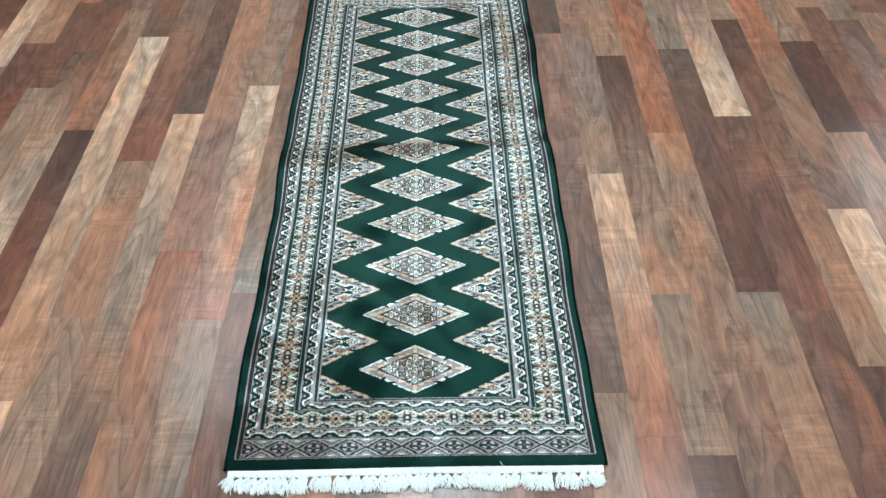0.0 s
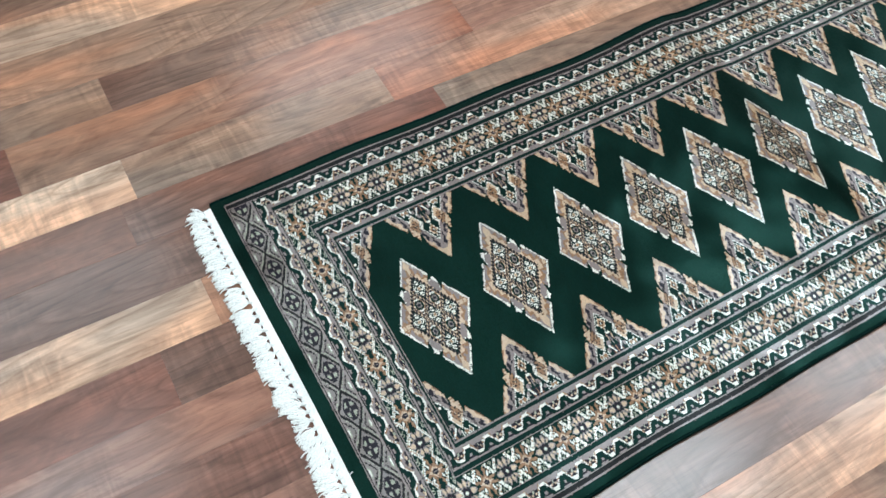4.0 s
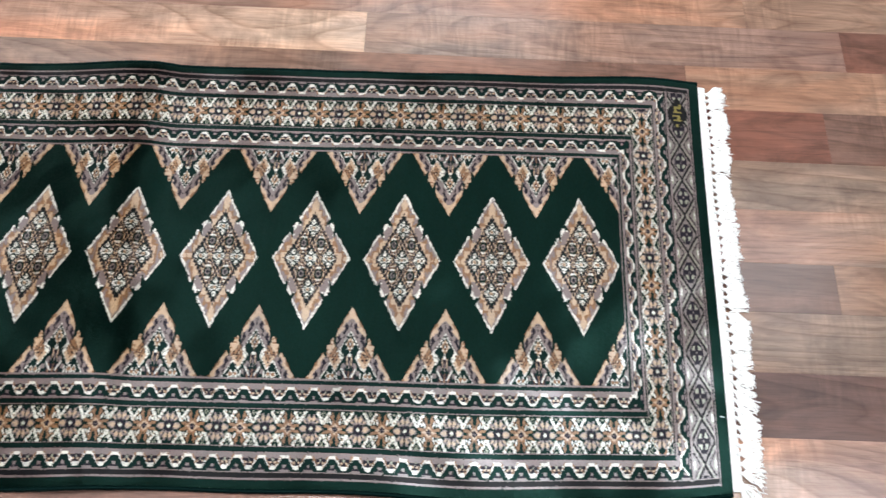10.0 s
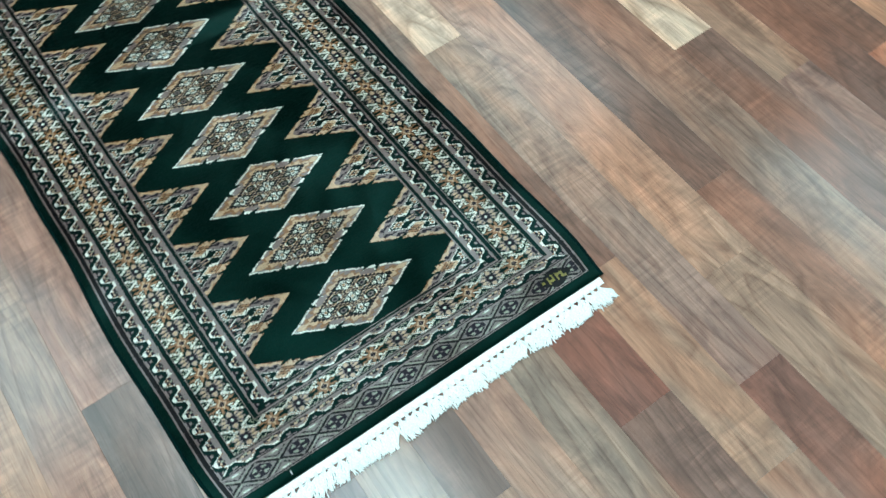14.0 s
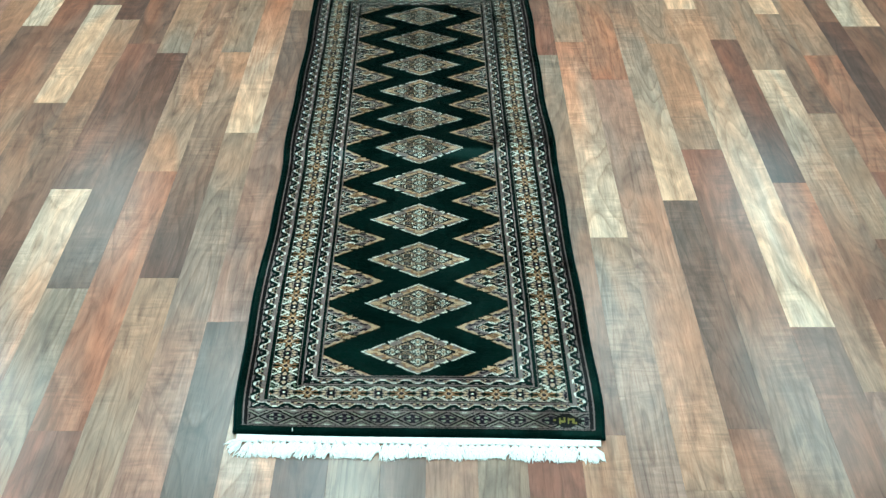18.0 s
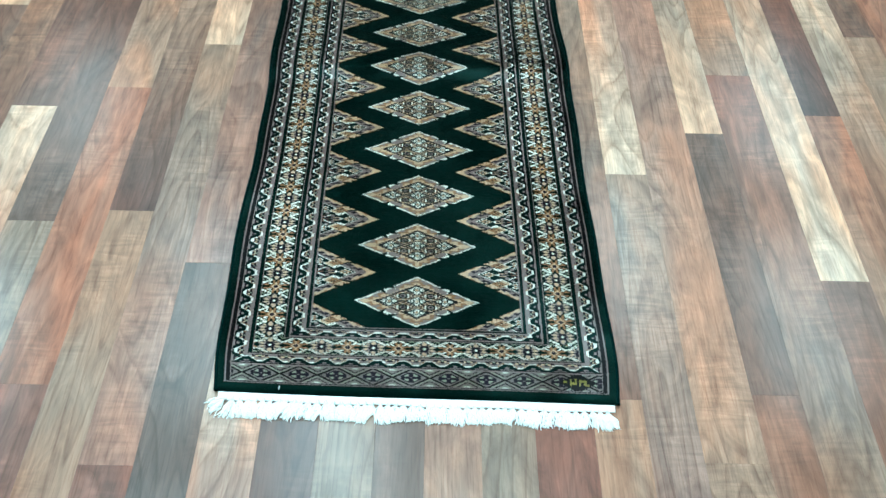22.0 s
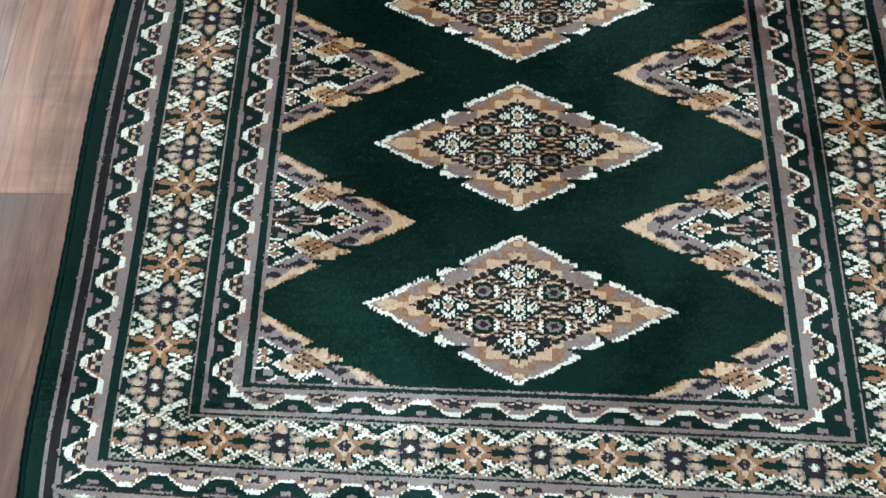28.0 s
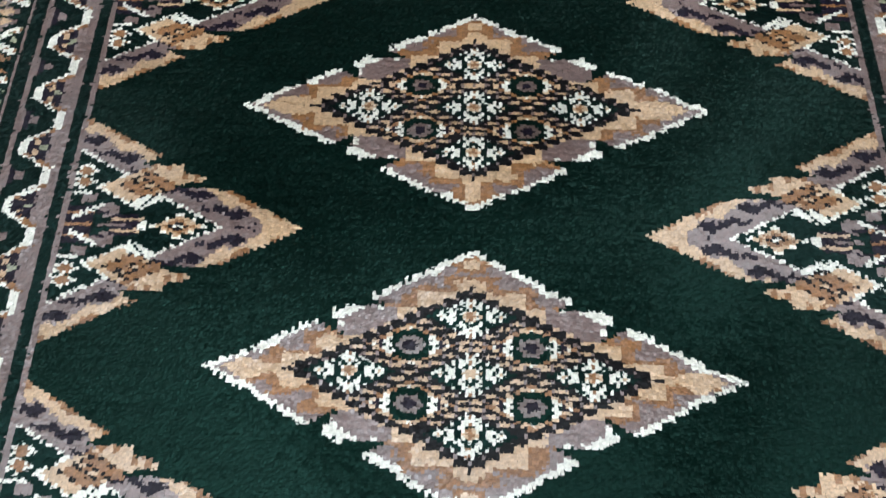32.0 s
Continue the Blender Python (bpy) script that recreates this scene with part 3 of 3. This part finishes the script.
def side_motif(vc, half, sgn):
    """A stepped triangle that points inwards: w counts knots in from the tip, b along the base."""
    wi = np.round((A - TIP) / KNOT_U).astype(int)
    w = wi / 2
    sb = np.round((V - vc) / (half / 39)).astype(int)
    b = np.abs(sb)
    q = w - b
    p = (w + b) / 2
    m = field & (U * sgn > 0) & (w >= 0) & (q >= 0)
    # green bites between the stepped pieces
    m &= ~((np.abs(p - 14.6 - 0.42 * q) < 1.7 - 0.16 * q) & (q < 8))
    m &= ~((np.abs(p - 23.2 - 0.25 * q) < 1.6 - 0.2 * q) & (q < 6))
    m &= ~((np.abs(p - 19.5) < 1.0) & (q < 1.5))
    region(m, "side_motif", 1)
    out = np.full(U.shape, code["d"])
    head, wing = (q < 13) & (p < 16.5 + 0.1 * q), (q < 12) & (p > 23.5)
    cell = (p >= 16.5 + 0.1 * q) & (p <= 23.5) & (q < 21) & (q >= 0)
    arm = head | wing
    out[arm] = code["m"]
    # hooked dark arms on mauve, then a tan edge with rust stretches
    s7 = (p + 0.5 * (sgn > 0)) % 6.5
    hook = arm & (((q >= 4) & (q <= 8.5) & (s7 < 1.9)) | ((q >= 6.5) & (q <= 8.5) & (s7 < 4.4)) | ((q >= 9.5) & (q < 11) & (s7 > 3.5) & (s7 < 5.5)))
    out[hook & (p > 4.0)] = code["n"]
    out[arm & (q >= 3) & (q <= 5) & (s7 > 2.5) & (s7 < 4.5)] = code["t"]
    out[arm & (q < 3.4 + (s7 > 4))] = code["t"]
    out[arm & (q < 2) & ((p // 2.5) % 3 == 0)] = code["o"]
    out[arm & (q < 1) & ((p // 2.5) % 3 == 1)] = code["o"]
    out[head & (p < 3.2)] = code["t"]
    out[cell] = code["t"]
    out[cell & (q < 4) & (((p * 2).astype(int) + q) % 5 < 2)] = code["o"]
    out[cell & (p > 22.6) & (q < 9) & (np.floor(q) % 3 > 0)] = code["o"]
    heart = (np.abs(p - 20) < 2.6) & (q >= 7) & (q <= 17)
    out[heart] = code["o"]
    out[heart & ((q < 7.6) | (q > 16.4)) & (b % 2 == 0)] = code["k"]
    out[heart & (np.abs(np.abs(q - 12) - 1.2) < 0.5) & (wi % 5 > 0)] = code["k"]
    out[heart & (np.abs(q - 12) < 0.6) & (b % 2 == 0)] = code["t"]
    out[heart & (np.abs(p - 20) > 2.0) & (b % 2 == 0)] = code["k"]
    # ivory outline of the hollow
    hollow = ~(arm | cell)
    line = ((q < 13.8) & (p < 17)) | ((q < 12.8) & (p > 23)) | ((q < 21.8) & (p > 16) & (p < 24.2))
    out[hollow & (w > 11) & line & ((wi + b) % 5 > 0)] = code["w"]
    # inside: a small star, then a sprig that stands on the base
    star = np.abs(w - 20) + b
    for reach, c in ((4.5, "w"), (3.5, "t"), (2.5, "o"), (1.6, "k"), (0.6, "w")):
        out[hollow & (star <= reach) & ((reach < 4) | (b % 2 == 0))] = code[c]
    out[hollow & (b <= 1) & (w >= 25.5) & (w <= 27)] = code["w"]
    out[hollow & (b <= 3) & (w >= 27) & (w <= 31)] = code["n"]
    out[hollow & (b == 2) & (w >= 26.5) & (w <= 31)] = code["t"]
    out[hollow & (b == 0) & (w >= 29) & (w <= 33)] = code["m"]
    out[hollow & (np.hypot(w - 32, (b - 5) * 0.8) < 1.8)] = code["m"]
    out[hollow & (b == 4) & (w >= 32)] = code["n"]
    out[hollow & (w >= 34.5) & (b <= 6)] = code["n"]
    out[hollow & (w >= 34.5) & (b <= 5) & (sb % 4 == 0)] = code["o"]
    out[hollow & (w >= 33) & (np.abs(b - 5 - (35 - w)) < 0.8) & (w < 38)] = code["w"]
    out[hollow & (np.hypot(w - 35.5, (b - 9) * 0.8) < 1.4)] = code["m"]
    out[hollow & (w >= 35.5) & (b == 11)] = code["w"]
    for at_b in (15, 19):
        bud = np.abs(w - 37) + np.abs(b - at_b) * 0.8
        out[hollow & (bud < 2.8) & ((wi // 2 + b) % 2 == 0)] = code["w"]
        out[hollow & (bud < 1.4)] = code["o"]
    C[m] = out[m]


for n, vc in enumerate(tips):
    for sgn in (-1, 1):
        side_motif(vc, 0.0545 + 0.0004 * n, sgn)


def medallion(n, vc):
    """A diamond of 40 knots from its middle to each tip: nine small lozenges in a beaded lattice, in a stepped rim."""
    a, b = np.sign(iu) * ((np.abs(iu) + 1) // 2), np.round((V - vc) / ((0.0530 + 0.0003 * n) / 40)).astype(int)
    s, r = np.abs(a) + np.abs(b), np.abs(a) - np.abs(b)
    spike = (NOISE3 > 0.35).astype(int)
    m = field & (s <= 39 + spike)
    m &= ~((s > 31) & (r < 8.5) & (r > 8.5 - (s - 31) * 0.62))
    m &= ~((s > 32) & (r > -8.5) & (r < -8.5 + (s - 32) * 0.80))
    region(m, "medallion", 1)
    # rim: tan beside the lattice, then wavy rust and mauve, outlined in ivory
    along = r + 3 * (n % 3)
    tan_to = 31.4 + 2.0 * np.sin(along * 0.62) + 1.6 * (BLOB - 0.5) + 1.2 * np.sin(along * 0.27 + n)
    rust_to = tan_to + 3.6 + 1.3 * np.sin(along * 0.9 + 1.0) + 2.2 * (BLOB2 - 0.5)
    out = np.full(U.shape, code["m"])
    out[s < rust_to] = code["o"]
    out[s < tan_to] = code["t"]
    end = np.maximum(np.abs(a) - 32.5, 0) if n % 2 else np.abs(np.abs(a) - 33.5)
    out[(np.abs(b) < 3.6 - end * 0.9) & (np.abs(a) > 28)] = code["t"]
    tip = np.hypot(a * 0.8, np.abs(b) - 35)
    out[(tip < 2.6)] = code["o"]
    out[(tip < 1.3)] = code["t"]
    chunk = (r > -8.6) & (r < 8.6)
    out[chunk] = code["m"]
    out[chunk & (s < 31) & (np.abs(r) > 6.5)] = code["t"]
    rough = (BLOB2 > 0.75).astype(int)
    out[~chunk & (s >= 39 - rough)] = code["w"]
    brow = (s > 31) & chunk & ((r > 8.5 - (s - 31) * 0.62 - 1.2) | (r < -8.5 + (s - 32) * 0.80 + 1.1)) & (NOISE1 > 0.22)
    out[brow & (s > 33)] = code["w"]
    out[chunk & (s >= 37)] = code["w"]
    # the lattice and its fillings
    P, Q = a + b, a - b
    i, j = (P + 9) // 18, (Q + 9) // 18
    x, y = a - (i + j) * 9, b - (i - j) * 9
    eye = (np.abs(i) + np.abs(j)) == 1
    fx = iu - (i + j) * 18
    inner = np.where(eye, woven(EYE, fx, y), woven(FLOWER, fx, y))
    if n % 3 == 0:
        mid = ~eye & (np.abs(x) + np.abs(y) < 2) & (i == 0) & (j == 0)
        inner[mid] = code["t"]
    mesh_d = np.maximum(np.abs(iu + 2 * b - i * 36), np.abs(iu - 2 * b - j * 36))
    inner[eye & (mesh_d >= 12) & (mesh_d < 14)] = code["o"]
    inner[eye & (mesh_d >= 12) & (mesh_d < 14) & (b % 2 == 0)] = code["t"]
    inner[mesh_d >= 14] = code["k"]
    inner[(mesh_d >= 16) & (b % 2 == 0)] = code["m"]
    inner[(mesh_d >= 17) & (b % 2 == 0)] = code["t"]
    inner[(s == 27) | ((s == 28) & (a % 2 == 0))] = code["k"]
    inner[(s == 28) & (a % 2 != 0)] = code["t"]
    core = s <= 28
    out[core] = inner[core]
    C[m] = out[m]


for n, vc in enumerate(CENTRES):
    medallion(n, vc)
REGION[(REGION == 0) & (A < 0.303) & (e > 0.0155)] = k_lines

# the pile: short tufts of yarn, finer than the knots, that lean towards the near end and overlap
tu, tv = np.meshgrid((np.arange(nu) - nu // 2) * KNOT_U, np.arange(KNOT_V / 4, LENGTH, KNOT_V / 2), indexing="ij")
N = tu.size
u = tu.ravel() + (grain.rand(N) - 0.5) * 0.00035
v = tv.ravel() + (grain.rand(N) - 0.5) * 0.00035
stray = grain.rand(N)
ku = np.clip(np.round(tu.ravel() / KNOT_U).astype(int) + nu // 2 + (stray > 0.97) - (stray < 0.03), 0, nu - 1)
kv = np.clip(((tv.ravel() - 0.0003) / KNOT_V).astype(int), 0, nv - 1)
cc, rr = C[ku, kv], REGION[ku, kv]
fall = np.sqrt(np.clip((HALF - np.abs(u)) / 0.006, 0, 1) * np.clip(np.minimum(v, LENGTH - v) / 0.006, 0, 1))
topz = 0.0046 + 0.0044 * fall + (grain.rand(N) - 0.5) * 0.0005
reach = 0.0008 + 0.0003 * grain.rand(N)
sway = (grain.rand(N) - 0.5) * 0.0005
# the nap lies unevenly: slow swells and streaks across
nap = np.sin(u * 31 + 2.1 * np.sin(v * 9)) * np.sin(v * 23 + 1.7 * np.sin(u * 14)) + 0.6 * np.sin(v * 71 + 3 * np.sin(u * 19 + v * 5)) * np.sin(u * 53 + v * 11)
sway = sway + 0.0002 * nap
# tufts beside the crease tilt and deepen to stand in for its shade
band = np.exp(-((v - 0.815 - 0.02 * np.sin(u * 9)) / 0.026) ** 2)
streak = np.repeat(grain.rand(nu // 14 + 2, nv), 14, 0)[:nu][ku, kv] - 0.5
deep = (0.00032 + 0.00020 * grain.rand(N) + 0.00012 * streak) * np.clip(1 + 0.30 * nap + 0.25 * np.sin(v * 8 + 2 * np.sin(u * 6)) * np.sin(u * 11 + 4 * v) + 0.25 * band, 0.25, 2.2)
tuft_tilt = 0.34 * band * (1 - 0.75 * (np.abs(u) / HALF) ** 2) + 0.08 * nap
corner = []
for (du, along, tip) in ((-0.00072, 0.0008, 0), (0.00072, 0.0008, 0), (0.00060, -1.0, 1), (-0.00060, -1.0, 1)):
    cu = u + du + (sway if tip else 0)
    cv = v + (-reach if tip else along)
    cz = topz - (0 if tip else deep) - du * tuft_tilt + du * (grain.rand(N) - 0.5) * 0.28
    corner.append(np.stack(laid(cu * bulge(v), cv, cz), 1))
knots = np.stack(corner, 1)

rug = thing("runner_carpet", "green wool runner carpet with eleven diamond medallions on wood laminate", "carpet")
ORDER = [code[c] for c in PALETTE]
ALL_WOOL = [WOOL[c] for c in PALETTE]
made = {}
LABELS = {"field": "plain dark green wool field", "medallion": "diamond medallion in tan, mauve and ivory", "side_motif": "stepped triangle in tan and mauve",
          "border": "thin mauve and dark frame lines", "main_border": "band of beaded chevrons", "rosette": "small eight-petalled rosette",
          "outer_guard_stripe": "ivory and rust wave on dark ground", "inner_guard_stripe": "ivory and rust wave on dark ground",
          "end_panel": "brown panel with dark lattice", "lozenge": "brown lozenge with dark star", "outer_edge": "plain dark green edge"}
order_of = np.argsort(rr, kind="stable")
starts = np.searchsorted(rr[order_of], np.arange(len(regions) + 1))
for k, (name, parent) in regions.items():
    pick = order_of[starts[k]:starts[k + 1]]
    if not len(pick):
        continue
    n = len(pick)
    faces = (np.arange(n)[:, None] * 4 + np.array([[1, 0, 3, 2]]))
    mesh = quads(name, knots[pick].reshape(-1, 3), faces, ALL_WOOL, cc[pick])
    holder = rug if parent is None else made.get(parent, rug)
    if holder is not rug and holder.parent is not rug:
        holder = holder.parent
    made[k] = tagged(link_mesh(name, mesh, holder), LABELS[name])

# the ground weave below the pile
gu, gv = np.linspace(-HALF + 0.002, HALF - 0.002, 41), np.linspace(0.001, LENGTH - 0.001, 181)
GU, GV = np.meshgrid(gu, gv, indexing="ij")
top = np.stack(laid(GU * bulge(GV), GV, np.full(GU.shape, 0.0046)), -1).reshape(-1, 3)
low = top.copy()
low[:, 2] -= 0.0040
ids = np.arange(41 * 181).reshape(41, 181)
cell = np.stack([ids[:-1, :-1], ids[1:, :-1], ids[1:, 1:], ids[:-1, 1:]], -1).reshape(-1, 4)
rim = np.concatenate([ids[:, 0], ids[-1, 1:], ids[-2::-1, -1], ids[0, -2:0:-1]])
wall = np.stack([rim, np.roll(rim, -1), np.roll(rim, -1) + 41 * 181, rim + 41 * 181], 1)[:, ::-1]
mesh = quads("ground_weave", np.concatenate([top, low]), np.concatenate([cell, cell[:, ::-1] + 41 * 181, wall]), [WOOL["d"]])
link_mesh("ground_weave", mesh, rug, "thin dark woven foundation")

# overcast edge cords along both sides
for sgn in (-1, 1):
    t = np.linspace(0.0, LENGTH, 700)
    ring = np.arange(7) / 7 * 2 * np.pi
    T, A7 = np.meshgrid(t, ring, indexing="ij")
    rad = 0.0034 * (1 + 0.10 * np.sin(T / LENGTH * 700 * 2.1) + 0.05 * np.sin(T * 300))
    cu = (sgn * (HALF + 0.0002) + rad * np.cos(A7)) * bulge(T)
    x, y, z = laid(cu, T, 0.0048 + rad * 1.0 * np.sin(A7))
    pts = np.stack([x, y, z], -1).reshape(-1, 3)
    idx = np.arange(700 * 7).reshape(700, 7)
    nxt = np.roll(idx, -1, 1)
    fc = np.stack([idx[:-1], nxt[:-1], nxt[1:], idx[1:]], -1).reshape(-1, 4)
    mesh = quads("edge_cord", pts, fc if sgn > 0 else fc, [BINDING])
    mesh.polygons.foreach_set("use_smooth", np.ones(len(fc), bool))
    link_mesh("edge_cord", mesh, rug, "overcast green edge cord")

# flat cotton web and knotted tassels at both ends
def flat_web(v0, v1, out):
    gu = np.linspace(-HALF * 0.985, HALF * 0.985, 120)
    gv = np.linspace(v0, v1, 5)
    GU, GV = np.meshgrid(gu, gv, indexing="ij")
    GV = GV + (GV - v0) / (v1 - v0) * 0.0012 * np.sin(GU * 37) * out
    rise = 0.0048 - 0.0014 * np.abs(GV - v0) / abs(v1 - v0) + 0.0003 * np.sin(GU * 900)
    x, y, z = laid(GU * bulge(np.clip(GV, 0, LENGTH)), GV, rise)
    top = np.stack([x, y, z], -1).reshape(-1, 3)
    low = top.copy()
    low[:, 2] -= 0.0020
    ids = np.arange(600).reshape(120, 5)
    cell = np.stack([ids[:-1, :-1], ids[1:, :-1], ids[1:, 1:], ids[:-1, 1:]], -1).reshape(-1, 4)
    if v1 < v0:
        cell = cell[:, ::-1]
    rim = np.concatenate([ids[:, 0], ids[-1, 1:], ids[-2::-1, -1], ids[0, -2:0:-1]])
    wall = np.stack([rim, np.roll(rim, -1), np.roll(rim, -1) + 600, rim + 600], 1)
    return link_mesh("end_web", quads("end_web", np.concatenate([top, low]), np.concatenate([cell, cell[:, ::-1] + 600, wall]), [COTTON]), rug, "flat ivory cotton web")


flat_web(-0.0012, -0.0132, -1)
flat_web(LENGTH + 0.0012, LENGTH + 0.0135, 1)


def tassel_mesh(seed):
    """A knot with a dozen cotton ends that fan out along -y and lie down on the floor."""
    r = random.Random(seed)
    verts, faces = [], []

    def tube(points, radius):
        start = len(verts)
        for n, (p, q) in enumerate(zip(points, radius)):
            for k in range(5):
                an = 2 * math.pi * k / 5
                verts.append((p[0] + q * math.cos(an), p[1], p[2] + q * math.sin(an)))
            if n:
                for k in range(5):
                    o = start + (n - 1) * 5
                    faces.append((o + k, o + (k + 1) % 5, o + 5 + (k + 1) % 5, o + 5 + k))

    tube([(0, 0.004, 0.004), (0, 0.001, 0.0045), (0, -0.002, 0.0042), (0, -0.005, 0.0036)], [0.0016, 0.0028, 0.0030, 0.0018])
    swing = r.gauss(0, 0.004)
    for n in range(24):
        side = (n / 23 - 0.5) + r.uniform(-0.07, 0.07)
        long, bend, curl = r.uniform(0.027, 0.032), swing + r.gauss(0, 0.0035), r.uniform(0, 6.28)
        lift, wave, pace = r.uniform(0.0, 0.0040), r.uniform(0.0006, 0.0026), r.uniform(5, 10)
        pts = []
        for k in range(9):
            f = k / 8
            pts.append((side * 0.0195 * min(1, 2.2 * f) ** 0.7 + bend * f * f + wave * f * math.sin(pace * f + curl), -0.002 - long * f,
                        0.0034 * (1 - f) + 0.0012 + lift * math.sin(f * 2.7) + 0.0006 * math.sin(8 * f + curl)))
        tube(pts, [0.0008, 0.0008, 0.0009, 0.0009, 0.00095, 0.00095, 0.0010, 0.0010, 0.0006])
    mesh = quads("tassel", np.array(verts), np.array(faces), [COTTON])
    mesh.polygons.foreach_set("use_smooth", np.ones(len(faces), bool))
    return mesh


TASSELS = [tassel_mesh(40 + n) for n in range(7)]
rng = random.Random(11)
COUNT = 50
for end in (0, 1):
    for n in range(COUNT):
        tu = (-1 + 2 * (n + 0.5) / COUNT) * (HALF - 0.006) * 0.985
        vv = -0.0122 if end == 0 else LENGTH + 0.0125
        x, y, z = laid(np.array(tu * bulge(np.array(min(max(vv, 0), LENGTH)))), np.array(vv), np.array(0.0))
        turn = rng.gauss(0, 14) + (12 * tu / HALF) ** 1 * (1 if end == 0 else -1)
        if end == 0 and n == 0:
            turn -= 28
        if end == 1 and n == COUNT - 1:
            turn -= 30
        ob = link_mesh("tassel", TASSELS[rng.randrange(7)], rug)
        ob.matrix_basis = pose(float(x), float(y), 0.0, 0, 0, turn + (180 if end else 0)) @ Matrix.Diagonal((1.0, rng.uniform(0.80, 1.05), 1.0, 1))

# two short ends of white yarn that stick out of the green edge
for (tx, ty, bend, span) in ((-0.207, 0.0098, 0.0006, 0.0055), (-0.154, 1.6745, -0.0050, 0.0075)):
    bm = bmesh.new()
    rings = []
    for k in range(6):
        f = k / 5
        mid = Vector((tx + bend * f * f, ty + span * f, 0.0094 + 0.0022 * math.sin(2.6 * f)))
        rings.append([bm.verts.new(mid + Vector((0.0007 * math.cos(an), 0, 0.0007 * math.sin(an)))) for an in (0, 1.26, 2.51, 3.77, 5.03)])
        if k:
            for n in range(5):
                bm.faces.new((rings[-2][n], rings[-2][(n + 1) % 5], rings[-1][(n + 1) % 5], rings[-1][n]))
    part("loose_thread", bm, COTTON, rug, "short loose end of white yarn")
